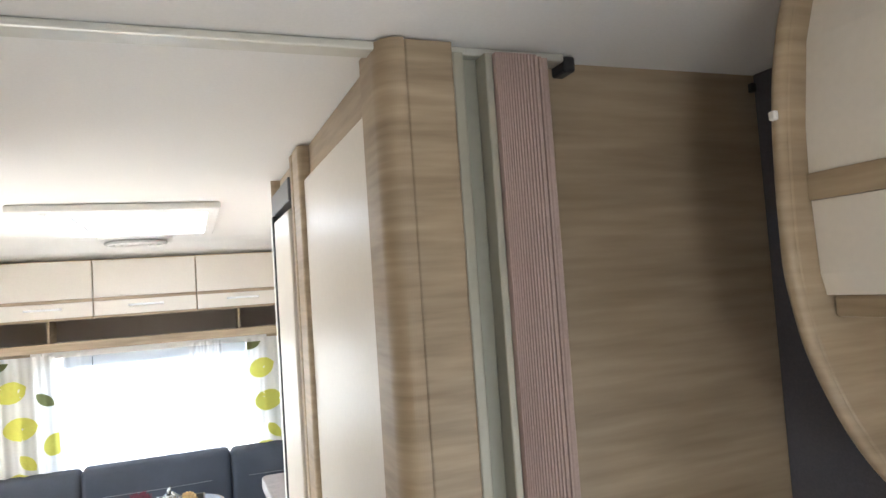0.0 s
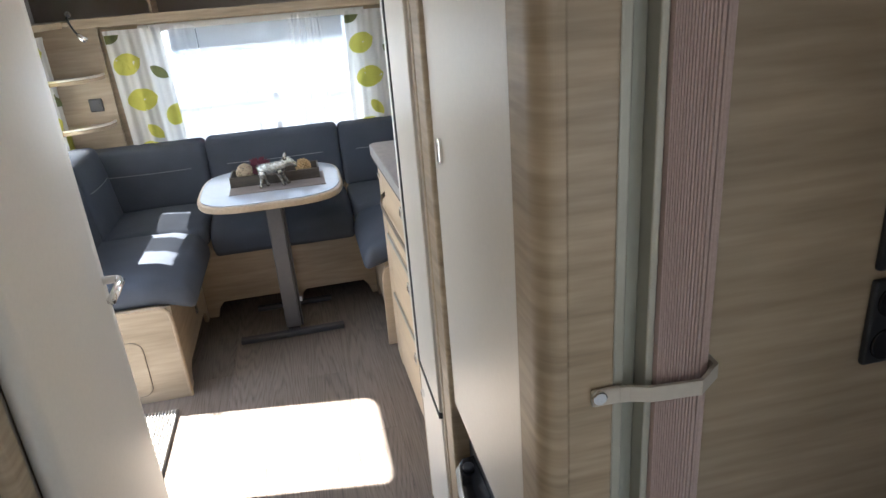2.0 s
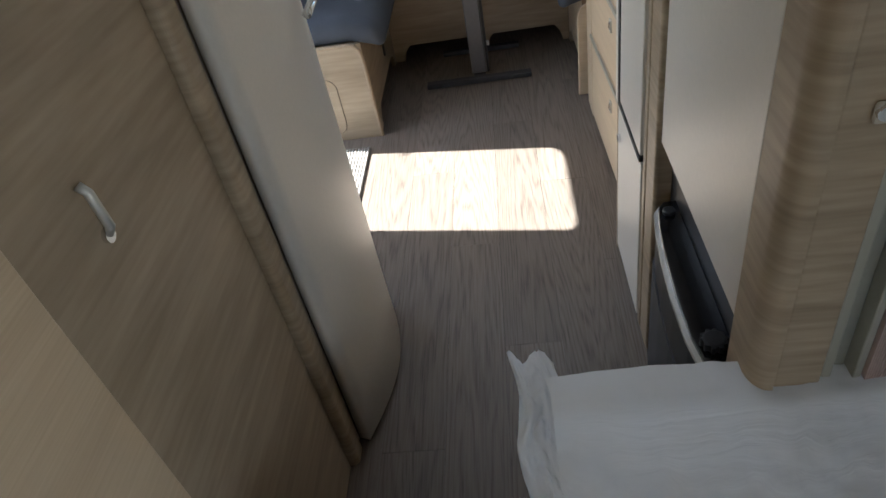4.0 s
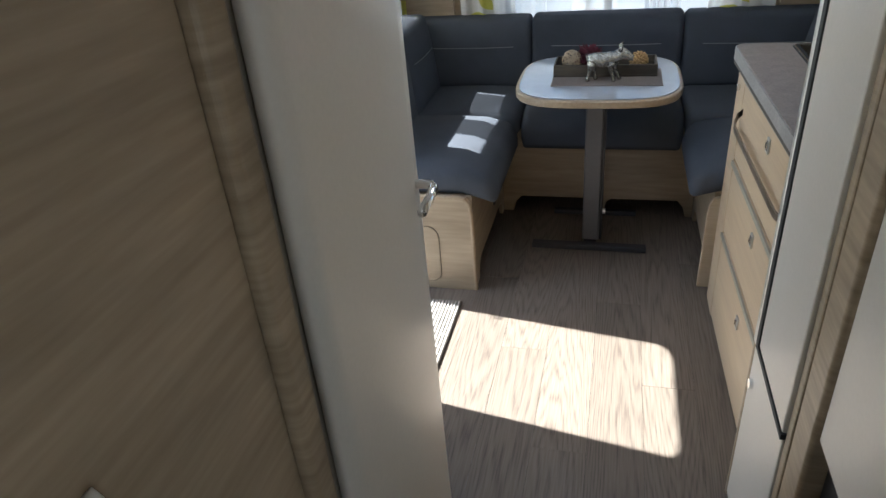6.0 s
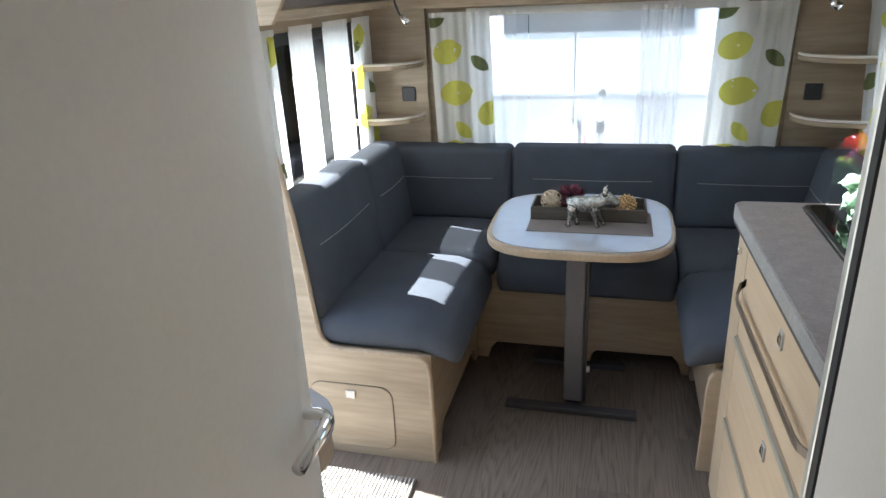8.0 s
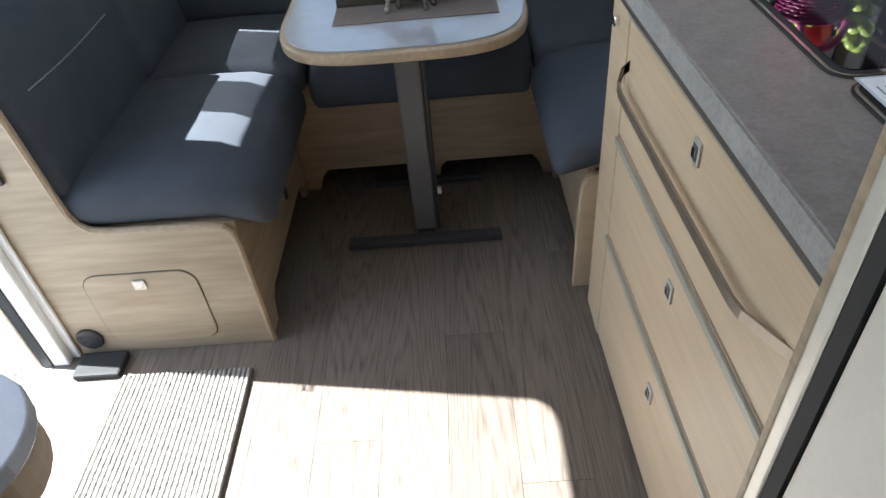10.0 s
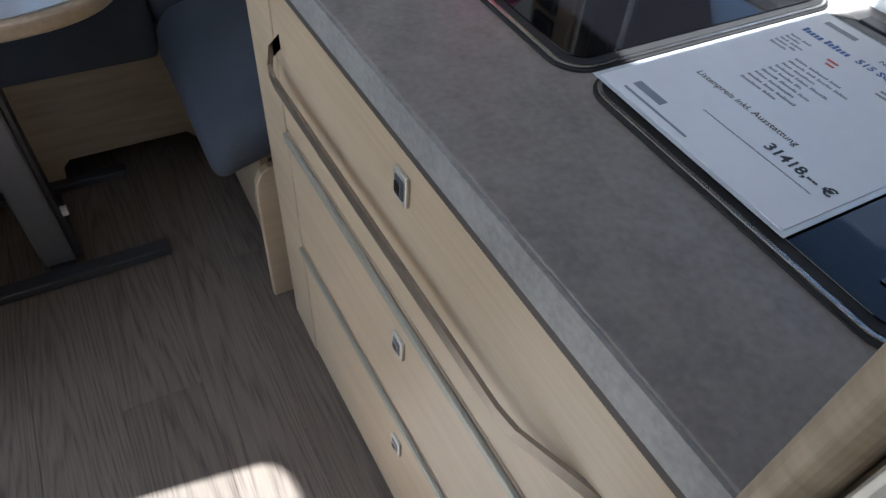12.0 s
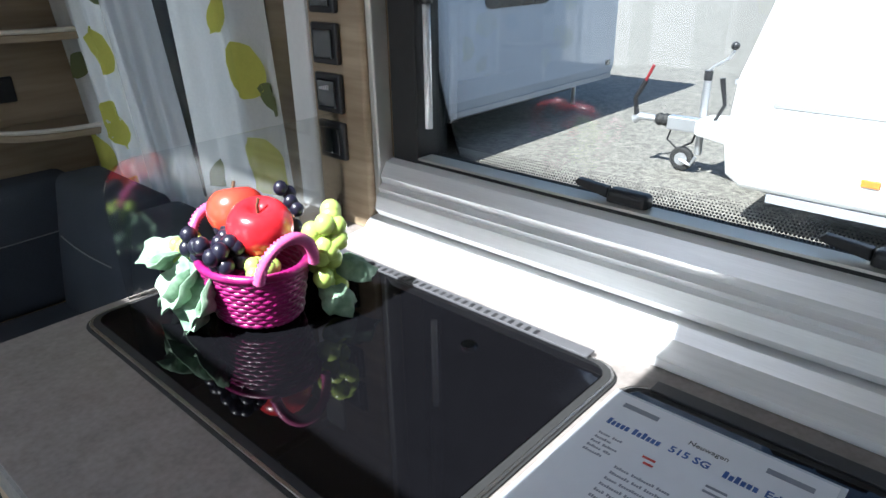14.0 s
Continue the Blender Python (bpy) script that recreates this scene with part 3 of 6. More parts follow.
part("lower_latch", disc((0.394, 1.60, 0.42), 0.012, "x", 0.008, 16), CHROME, tall)

# ---------------------------------------------------------------- kitchen
kit = thing("kitchen_unit", (0.75, 2.13, 0), "pale ash kitchen unit with three drawers", "kitchen unit")
part("body", box(0.456, 1.055, 1.664, 2.586, 0.0, 0.904), OAK_FRONT, kit)
part("plinth", box(0.455, 0.4562, 1.664, 2.586, 0.0, 0.05), BLACK, kit)
part("end_stile", box(0.437, 0.4555, 2.461, 2.590, 0.0, 0.888, 0.002), OAK_FRONT, kit)


def drawer(z0, z1, bar):
    d = part("drawer_front", box(0.437, 0.4555, 1.668, 2.455, z0, z1, 0.0025), OAK_FRONT, kit)
    part("top_profile", box(0.430, 0.4365, 1.668, 2.455, z1 - 0.015, z1, 0.001), CHAMPAGNE, d, "aluminium grip profile")
    zc = bar
    lock = part("lock_plate", prism(rounded(2.056, 2.084, zc - 0.020, zc + 0.020, 0.003), "x", 0.432, 0.4368, 0.001), ALU_MATT, d, "satin metal push lock")
    part("lock_recess", prism(rounded(2.061, 2.079, zc - 0.013, zc + 0.013, 0.002), "x", 0.4312, 0.4319), GREYMETAL, d)
    part("lock_button", prism(rounded(2.064, 2.076, zc - 0.007, zc + 0.008, 0.002), "x", 0.429, 0.4311), CHROME, d)


drawer(0.012, 0.350, 0.253)
drawer(0.358, 0.612, 0.535)
drawer(0.620, 0.884, 0.814)
path_ = [(0.4365, 2.430, 0.782), (0.421, 2.430, 0.768), (0.415, 2.427, 0.742), (0.415, 2.410, 0.732), (0.415, 1.850, 0.732), (0.4170, 1.822, 0.735), (0.4365, 1.735, 0.756)]
rb_ = bmesh.new()
rings_ = [[rb_.verts.new((x + dx, y, z + dz)) for dx, dz in ((0, -0.009), (0.005, -0.009), (0.005, 0.009), (0, 0.009))] for x, y, z in path_]
for a, b in zip(rings_, rings_[1:]):
    for k in range(4):
        rb_.faces.new((a[k], a[(k + 1) % 4], b[(k + 1) % 4], b[k]))
rb_.faces.new(rings_[0])
rb_.faces.new(rings_[-1][::-1])
part("towel_rail", rb_, BRONZE, kit, "taupe metal towel rail")
part("shadow_gap", box(0.4165, 0.4555, 1.668, 2.586, 0.890, 0.9045), GAPTAUPE, kit)
part("catch", disc((0.431, 2.535, 0.826), 0.011, "x", 0.012, 18, 0.003), CHROME, kit, "round chrome catch")

wt = thing("worktop", (0.73, 2.13, 0.905), "taupe stone-look laminate worktop with a pale edge", "worktop")
wo = rounded(0.413, 1.054, 1.664, 2.604, 0.03, corners=(0, 0, 0, 1))
part("edge_band", prism(wo, "z", 0.905, 0.941), WORKEDGE, wt)
part("surface", prism([(x + (0.003 if x < 0.5 else 0), y - (0.003 if y > 2.5 else 0)) for x, y in wo], "z", 0.9412, 0.945, 0.001), WORKTOP, wt)


def inset(name, x0, x1, y0, y1, label, cat):
    t = thing(name, ((x0 + x1) / 2, (y0 + y1) / 2, 0.945), label, cat)
    part("steel_rim", prism(rounded(x0 - 0.0135, x1 + 0.011, y0 - 0.012, y1 + 0.011, 0.031), "z", 0.9475, 0.9492, 0.0015), DARKSTEEL, t, "dark polished steel rim")
    part("outer_seal", prism(rounded(x0 - 0.0170, x1 + 0.0130, y0 - 0.0150, y1 + 0.0130, 0.034), "z", 0.9453, 0.9474, 0.0008), RUBBER, t, "black rubber seal")
    part("seal", prism(rounded(x0 - 0.0085, x1 + 0.007, y0 - 0.0085, y1 + 0.007, 0.027), "z", 0.9493, 0.9497), RUBBER, t)
    part("glass_lid", prism(rounded(x0, x1, y0, y1, 0.022), "z", 0.9498, 0.9512, 0.0005), BLACKGLASS, t, "gloss black glass lid")
    return t


hob = inset("hob", 0.587, 0.911, 2.020, 2.566, "gas hob under a closed gloss black glass lid", "hob")
hinge = part("hinge_bar", box(0.9125, 0.930, 2.05, 2.545, 0.9494, 0.9528, 0.001), GREYMETAL, hob, "perforated grey hinge strip")
for i in range(24):
    part("slot", box(0.914, 0.924, 2.12 + i * 0.0125, 2.125 + i * 0.0125, 0.9529, 0.9532), BLACK, hinge)
part("lid_screw", disc((0.845, 2.165, 0.9530), 0.009, "z", 0.003, 16), CHROME, hob)
sink = inset("sink", 0.592, 0.900, 1.690, 1.985, "sink under a gloss black glass lid with cut-away corner", "sink")
part("hinge_bar", box(0.903, 0.922, 1.70, 1.97, 0.9494, 0.9528, 0.001), BLACK, sink)
part("lid_flap", prism([(0.62, 1.694), (0.86, 1.694), (0.90, 1.735), (0.84, 1.742), (0.79, 1.757), (0.73, 1.768), (0.70, 1.760), (0.685, 1.742), (0.66, 1.730), (0.62, 1.728)], "z", 0.9513, 0.9530, 0.0005), BLACK_GLOSS, sink)
part("steel_corner", prism([(0.815, 1.684), (0.915, 1.684), (0.935, 1.70), (0.935, 1.735), (0.885, 1.738)], "z", 0.9532, 0.9550, 0.0006), BLACK_GLOSS, sink, "gloss black corner plate")

tap = thing("tap", (0.915, 1.690, 0.945), "chrome single lever kitchen tap", "tap")
part("base", disc((0.912, 1.690, 0.968), 0.026, "z", 0.040, 28, 0.006), CHROME, tap, smooth=False)
part("plate", prism(rounded(0.86, 0.955, 1.666, 1.722, 0.015), "z", 0.9552, 0.9580, 0.001), CHROME, tap)
part("spout", tube([(0.912, 1.690, 0.985), (0.908, 1.692, 1.010), (0.895, 1.698, 1.026), (0.870, 1.712, 1.030), (0.845, 1.724, 1.020)], [0.022, 0.020, 0.017, 0.013, 0.011], 16), CHROME, tap, smooth=True)
part("lever", tube([(0.914, 1.689, 1.015), (0.925, 1.686, 1.036), (0.915, 1.694, 1.052), (0.885, 1.712, 1.060)], [0.018, 0.016, 0.011, 0.006], 14), CHROME, tap, smooth=True)

# the unit's front runs slightly off square towards the tall cabinet
for o_ in (*kit.children_recursive, *wt.children_recursive):
    for v in o_.data.vertices:
        if v.co.x < 0.52:
            v.co.x += 0.021 * max(0.0, 2.46 - v.co.y) / 0.75

div = thing("splash_divider", (0.72, 2.595, 0.945), "clear acrylic splash screen with rounded corner", "screen")
part("screen", prism(rounded(0.640, 1.035, 0.947, 1.133, 0.045, corners=(0, 0, 0, 1)), "y", 2.589, 2.593), CLEAR, div)
for x in (0.705,):
    cl = part("clamp", prism(rounded(x - 0.013, x + 0.013, 0.945, 0.985, 0.010), "y", 2.580, 2.602, 0.002), BLACK_GLOSS, div, "small dark chrome clamp")
    part("screw", disc((x, 2.578, 0.968), 0.007, "y", 0.006, 12), CHROME, cl)

gl_ = thing("splash_glass", (0.75, 1.666, 0.945), "clear glass splash plate with a green edge by the sink", "screen")
part("plate", box(0.60, 0.93, 1.6635, 1.6675, 0.9465, 1.16), CLEAR, gl_)
part("green_edge", box(0.598, 0.932, 1.6632, 1.6678, 1.1605, 1.1635), varied("green_glass_edge", (0.03, 0.22, 0.12), 0.1, var=0.1), gl_, "green glass edge")
part("clip", box(0.80, 0.83, 1.6680, 1.6760, 0.9465, 0.985, 0.003), CHROME, gl_)

# window sill and kitchen window
sill = thing("window_sill_profile", (1.02, 2.09, 0.95), "brushed aluminium sill and blind cassette under the kitchen window", "sill", kind="structure")
part("sill_plate", prism([(0.955, 0.9458), (0.957, 0.955), (1.00, 0.958), (1.012, 0.972), (1.056, 0.976), (1.056, 0.9458)], "y", 1.664, 2.5185), ALU, sill)
part("cassette", prism([(1.020, 0.978), (1.012, 0.990), (1.016, 1.012), (1.024, 1.016), (1.020, 1.024), (1.030, 1.030), (1.027, 1.042), (1.040, 1.062), (1.057, 1.066), (1.057, 0.978)], "y", 1.664, 2.5035), ALU, sill)


def hung_window(name, wall, a0, a1, z0, z1, label, lever=True):
    """An outward-hung acrylic caravan window in a side wall at x = wall."""
    s = 1 if wall > 0 else -1
    t = thing(name, (wall, (a0 + a1) / 2, z0), label, "window", kind="structure")

    def bx(x0, x1, *r, **k):
        return box(min(s * x0, s * x1), max(s * x0, s * x1), *r, **k)
    W = abs(wall)
    for n_, b in (("frame", bx(W - 0.004, W + 0.05, a0 - 0.02, a0 + 0.035, z0 - 0.02, z1 + 0.02, bev=0.003)), ("frame", bx(W - 0.004, W + 0.05, a1 - 0.035, a1 + 0.02, z0 - 0.02, z1 + 0.02, bev=0.003)),
                  ("frame", bx(W - 0.003, W + 0.05, a0 + 0.036, a1 - 0.036, z0 - 0.02, z0 + 0.006, bev=0.002)), ("frame", bx(W - 0.003, W + 0.05, a0 + 0.036, a1 - 0.036, z1 - 0.022, z1 + 0.02, bev=0.003))):
        part(n_, b, RUBBER, t, "black window frame")
    part("lower_rail", bx(W - 0.0045, W + 0.026, a0 + 0.036, a1 - 0.036, z0 + 0.0064, z0 + 0.0100), ALU_MATT, t, "satin lower window rail")
    p = part("pane", bx(W + 0.034, W + 0.040, a0 + 0.026, a1 - 0.026, z0 - 0.004, z1 - 0.012), PANE, t)
    p.visible_shadow = False
    if lever:
        dots = bmesh.new()
        for r_ in range(8):
            rad = 0.0019 - 0.00018 * r_
            for c_ in range(int((a1 - a0 - 0.08) / 0.0044)):
                y, z = a0 + 0.042 + 0.0044 * (c_ + 0.5 * (r_ % 2)), z0 + 0.010 + 0.0038 * r_
                dots.faces.new([dots.verts.new((s * (W + 0.0335), y + rad * math.cos(k * math.pi / 3), z + rad * math.sin(k * math.pi / 3))) for k in range(6)])
        tagged(part("dotted_border", dots, BLACK, t, "black printed dots on the pane"), kind="stuff")
        for y in (1.828, 2.122) if wall > 0 and a0 < 2 else (a0 + 0.2, a1 - 0.25):
            body = part("catch", bx(W + 0.006, W + 0.030, y - 0.050, y + 0.006, z0 + 0.004, z0 + 0.027, bev=0.007, seg=3), BLACK, t, "black window catch")
            part("catch_lever", prism([(y + 0.0065, z0 + 0.026), (y + 0.0065, z0 + 0.012), (y + 0.050, z0 + 0.020), (y + 0.056, z0 + 0.025), (y + 0.050, z0 + 0.030)], "x", s * (W + 0.012), s * (W + 0.024), 0.002), BLACK, body)
    return t


kw = hung_window("window_kitchen", HALF, 1.70, 2.482, 1.065, 1.60, "black framed acrylic kitchen window")
part("stay", tube([(1.072, 2.437, 1.12), (1.072, 2.437, 1.30)], 0.006, 10), ALU, kw, "bright telescopic stay", smooth=True)
part("stay_sleeve", tube([(1.072, 2.437, 1.30), (1.072, 2.437, 1.55)], 0.010, 10), BLACK, kw, smooth=True)
part("reveal", box(1.026, 1.058, 2.5045, 2.518, 0.978, 1.62, 0.003), ALU_MATT, kw)
hung_window("window_left", -HALF, 2.74, 3.62, 0.82, 1.372, "black framed acrylic side window")
hung_window("window_right", HALF, 2.84, 3.60, 0.82, 1.42, "black framed acrylic side window")
# assumed window, never in view, around the bedside fill lamp
hung_window("window_bed", HALF, -0.95, -0.25, 0.80, 1.30, "unseen black framed window added beside the bed for its fill light", lever=False)
fw = thing("window_front", (0, FRONT, 0.78), "wide acrylic front window behind a voile", "window", kind="structure")
for b in (box(-0.58, -0.53, 3.797, 3.85, 0.76, 1.425, 0.003), box(0.53, 0.58, 3.797, 3.85, 0.76, 1.425, 0.003), box(-0.529, 0.529, 3.798, 3.85, 0.76, 0.80, 0.003), box(-0.529, 0.529, 3.798, 3.85, 1.388, 1.425, 0.003)):
    part("frame", b, WHITE, fw)
part("stay", box(-0.103, -0.097, 3.826, 3.834, 0.80, 1.388), ALU_MATT, fw)
p = part("pane", box(-0.529, 0.529, 3.836, 3.842, 0.801, 1.387), PANE, fw)
p.visible_shadow = False

# post with switches between the right hand windows
pst = thing("window_post", (1.03, 2.6, 0.9), "oak post with black switches and sockets beside the kitchen", "post", kind="structure")
part("board", prism(rounded(1.020, 1.0585, 2.520, 2.652, 0.010, corners=(1, 0, 0, 1)), "z", 0.946, 1.50), OAK_UP, pst)
for i, zc in enumerate((1.088, 1.164, 1.240, 1.316)):
    t = thing("wall_switch", (1.02, 2.60, zc - 0.028), "black square switch plate on the oak post", "switch", "switches on the post")
    part("plate", box(1.010, 1.0195, 2.568, 2.630, zc - 0.031, zc + 0.031, 0.003), BLACK, t)
    part("rocker", box(1.006, 1.0098, 2.577, 2.621, zc - 0.022, zc + 0.022, 0.002), BLACK_GLOSS, t)
    if i == 1:
        for k in range(5):
            part("level_bar", box(1.0052, 1.0058, 2.611 - k * 0.005, 2.614 - k * 0.005, zc + 0.006, zc + 0.010 + k * 0.001), WHITEPRINT, t)
tagged(solid("blind_channel", box(1.022, 1.0585, 2.655, 2.715, 0.947, 1.45, 0.006), WHITE, "white blind guide channel beside the oak post", "channel", kind="structure"))


# ---------------------------------------------------------------- dinette
def panel_cut(x0, x1, h, c0, c1, ch):
    """A board seen from the front with a low cut-away at its foot."""
    return [(x0, 0), (c0, 0), (c0 + 0.02, ch * 0.6), (c0 + 0.05, ch), (c1 - 0.05, ch), (c1 - 0.02, ch * 0.6), (c1, 0), (x1, 0), (x1, h), (x0, h)]


lb = thing("bench_left", (-0.75, 3.0, 0), "oak bench box with a scooped end panel and hatch", "bench")
endp = [(-1.055, 0.0), (-0.448, 0.0), (-0.452, 0.34), (-0.458, 0.385), (-0.475, 0.405), (-0.50, 0.410), (-0.74, 0.412), (-0.79, 0.42), (-0.815, 0.44), (-0.828, 0.47), (-0.836, 0.53), (-0.850, 0.70), (-0.870, 0.88), (-0.905, 1.10), (-0.955, 1.46), (-1.055, 1.46)]
ep = part("end_panel", prism(endp, "y", 2.515, 2.532, 0.002), OAK, lb)
part("edge_strip", tube([(x, 2.5235, z) for x, z in endp[1:15]], 0.0098, 8), OAK_EDGE, lb)
part("front_board", prism([(2.533, 0), (2.60, 0), (2.62, 0.06), (2.66, 0.085), (3.14, 0.085), (3.18, 0.06), (3.20, 0), (3.24, 0), (3.24, 0.41), (2.533, 0.41)], "x", -0.465, -0.448), OAK, lb)
# added black board paints the shade seen through the foot cut-away
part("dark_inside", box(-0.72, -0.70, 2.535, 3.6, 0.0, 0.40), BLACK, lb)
part("lid", box(-1.05, -0.466, 2.533, 3.24, 0.392, 0.41), OAK, lb)
hatch = part("hatch", prism(rounded(-0.880, -0.585, 0.036, 0.284, 0.045), "y", 2.5115, 2.5145, 0.001), OAK, lb, "oak service hatch")
part("hatch_outline", tube([(x, 2.5145, z) for x, z in rounded(-0.8815, -0.5835, 0.0345, 0.2855, 0.045)], 0.0010, 6, closed=True), GAPTAUPE, lb)
part("hatch_lock", prism(rounded(-0.748, -0.716, 0.234, 0.264, 0.003), "y", 2.505, 2.5113, 0.001), ALU_MATT, hatch)
part("button", box(-0.740, -0.724, 2.5035, 2.5048, 0.242, 0.256), CHROME, hatch)
vent = part("air_vent", disc((-0.942, 2.511, 0.062), 0.036, "y", 0.010, 28, 0.003), BLACK, lb, "round black warm air vent")
for i in range(5):
    part("vent_fin", box(-0.966, -0.918, 2.504, 2.5055, 0.042 + i * 0.008, 0.045 + i * 0.008), ANTHRACITE, vent)
ds = thing("double_socket", (-0.92, 2.5, 0.6), "black double power socket on the bench end panel", "socket")
part("plate", prism(rounded(-0.984, -0.916, 0.575, 0.705, 0.006), "y", 2.505, 2.5145, 0.002), BLACK, ds)
for z in (0.607, 0.673):
    part("socket_ring", disc((-0.950, 2.5035, z), 0.024, "y", 0.004, 24, 0.001), BLACK_GLOSS, ds)
strike = thing("bench_catch", (-0.445, 2.966, 0.19), "small dark catch on the bench front", "catch")
part("catch_plate", box(-0.4475, -0.439, 2.954, 2.978, 0.165, 0.215, 0.003), BLACK, strike)

rb = thing("bench_right", (0.75, 3.1, 0), "oak bench box with rounded end board beside the kitchen", "bench")
part("end_board", prism([(0.405, 0), (0.466, 0), (0.466, 0.385), (0.44, 0.385), (0.424, 0.375), (0.412, 0.35), (0.408, 0.31)], "y", 2.648, 2.668, 0.003), OAK_FRONT, rb)
part("front_board", prism([(2.669, 0), (2.75, 0), (2.77, 0.06), (2.81, 0.085), (3.14, 0.085), (3.18, 0.06), (3.20, 0), (3.24, 0), (3.24, 0.41), (2.669, 0.41)], "x", 0.430, 0.447), OAK, rb)
part("lid", box(0.448, 1.05, 2.669, 3.24, 0.392, 0.41), OAK, rb)
# black sheet painted in for the shade under the right bench
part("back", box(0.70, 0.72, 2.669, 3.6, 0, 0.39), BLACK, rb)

fb = thing("front_bench", (0, 3.4, 0), "oak front bench box with dark cut-aways at its foot", "bench")
bm = prism([(-0.447, 0), (-0.40, 0), (-0.385, 0.05), (-0.36, 0.08), (-0.06, 0.08), (-0.04, 0.06), (-0.03, 0), (0.03, 0), (0.04, 0.06), (0.06, 0.08), (0.36, 0.08), (0.385, 0.05), (0.40, 0), (0.429, 0), (0.429, 0.41), (-0.447, 0.41)], "y", 3.241, 3.258)
part("front_board", bm, OAK, fb)
# the same painted shade, behind the front bench's cut-aways
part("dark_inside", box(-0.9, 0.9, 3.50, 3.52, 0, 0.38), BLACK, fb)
part("lid", box(-1.05, 1.05, 3.259, 3.79, 0.392, 0.41), OAK, fb)


def cushion(name, x0, x1, y0, y1, z0, z1, r, label, droop=None, group="seat cushions"):
    """A soft cushion with rounded edges; droop: the side that rolls over the bench edge."""
    t = thing(name, ((x0 + x1) / 2, (y0 + y1) / 2, z0), label, "cushion", group)
    b = bmesh.new()
    box(x0, x1, y0, y1, z0, z1, bm=b)
    bmesh.ops.bevel(b, geom=b.edges[:], offset=r, segments=4, profile=0.5, affect="EDGES")
    bmesh.ops.subdivide_edges(b, edges=[e for e in b.edges if e.calc_length() > 0.12], cuts=5, use_grid_fill=True)
    for v in b.verts:
        k = noise.noise(v.co * 4.0) * 0.006 + noise.noise(v.co * 11.0) * 0.002
        u, w = (v.co.x - x0) / (x1 - x0), (v.co.y - y0) / (y1 - y0)
        if v.co.z > (z0 + z1) / 2:
            v.co.z += k + 0.014 * math.sin(math.pi * min(max(u, 0), 1)) * math.sin(math.pi * min(max(w, 0), 1))
        if droop:
            d = {"+x": x1 - v.co.x, "-x": v.co.x - x0, "-y": v.co.y - y0}[droop]
            if d < 0.10:
                v.co.z -= 0.055 * (1 - d / 0.10) ** 1.3
    part("cover", b, SEAT, t, smooth=True)
    return t


cushion("seat_cushion", -0.985, -0.352, 2.528, 3.150, 0.411, 0.525, 0.045, "slate blue seat cushion on the oak bench, sunlit in patches", "+x")
cushion("seat_cushion", -0.985, -0.352, 3.156, 3.60, 0.411, 0.522, 0.035, "slate blue corner seat cushion in the dinette")
cushion("seat_cushion", -0.348, 0.348, 3.145, 3.60, 0.405, 0.522, 0.035, "slate blue front seat cushion behind the table", "-y")
cushion("seat_cushion", 0.352, 0.985, 3.156, 3.60, 0.411, 0.522, 0.035, "slate blue corner seat cushion in the dinette")
cushion("seat_cushion", 0.338, 0.985, 2.635, 3.150, 0.411, 0.525, 0.045, "slate blue seat cushion beside the kitchen unit", "-x")
bm = box(-0.345, 0.345, 3.180, 3.236, 0.345, 0.404, 0.02, 3)
t = thing("seat_valance", (0, 3.2, 0.345), "dark blue front flap of the bench seat", "cushion")
part("cover", bm, SEAT, t)


def backrest(place, yaw, width, z0, z1, lean, label, thick=0.13):
    """A backrest; its own -y looks at the room."""
    t = thing("backrest", place, label, "cushion", "backrest cushions")
    b = bmesh.new()
    box(-width / 2, width / 2, -thick / 2, thick / 2, z0, z1, bm=b)
    bmesh.ops.bevel(b, geom=b.edges[:], offset=0.030, segments=4, profile=0.5, affect="EDGES")
    bmesh.ops.subdivide_edges(b, edges=[e for e in b.edges if e.calc_length() > 0.12], cuts=5, use_grid_fill=True)
    M = pose(place[0], place[1], 0, 0, 0, yaw)

    def shift(z):
        return (z - z0) * math.tan(radians(lean))
    for v in b.verts:
        k = noise.noise(Vector((v.co.x * 3 + yaw, v.co.z * 5, width))) * 0.008
        if v.co.y < 0:
            v.co.y += k - 0.012 * math.cos(math.pi * v.co.x / width) * math.sin(math.pi * (v.co.z - z0) / (z1 - z0))
        v.co.y += shift(v.co.z)
    bmesh.ops.transform(b, matrix=M, verts=b.verts)
    part("cover", b, SEAT, t, smooth=True)
    zs = z0 + (z1 - z0) * 0.60
    pts = []
    for i in range(15):
        x = -width * 0.36 + width * 0.72 * i / 14
        y = -thick / 2 - 0.0135 * math.cos(math.pi * x / width) * math.sin(math.pi * 0.6) + shift(zs) - 0.001 + noise.noise(Vector((x * 3 + yaw, zs * 5, width))) * 0.008
        pts.append(M @ Vector((x, y, zs)))
    part("stitched_seam", tube(pts, 0.0018, 6), STITCH, t, "pale stitched seam")


backrest((-0.868, 2.845, 0.5), 90, 0.62, 0.500, 0.905, 8, "slate blue backrest along the window wall")
backrest((-0.868, 3.365, 0.5), 90, 0.42, 0.500, 0.885, 8, "slate blue corner backrest along the window wall")
backrest((-0.655, 3.665, 0.5), 0, 0.60, 0.500, 0.838, 6, "slate blue backrest under the front window")
backrest((-0.003, 3.665, 0.5), 0, 0.704, 0.500, 0.842, 6, "slate blue middle backrest under the front window")
backrest((0.650, 3.665, 0.5), 0, 0.60, 0.500, 0.838, 6, "slate blue backrest under the front window")
backrest((0.875, 3.365, 0.5), -90, 0.40, 0.500, 0.875, 8, "slate blue corner backrest beside the kitchen")
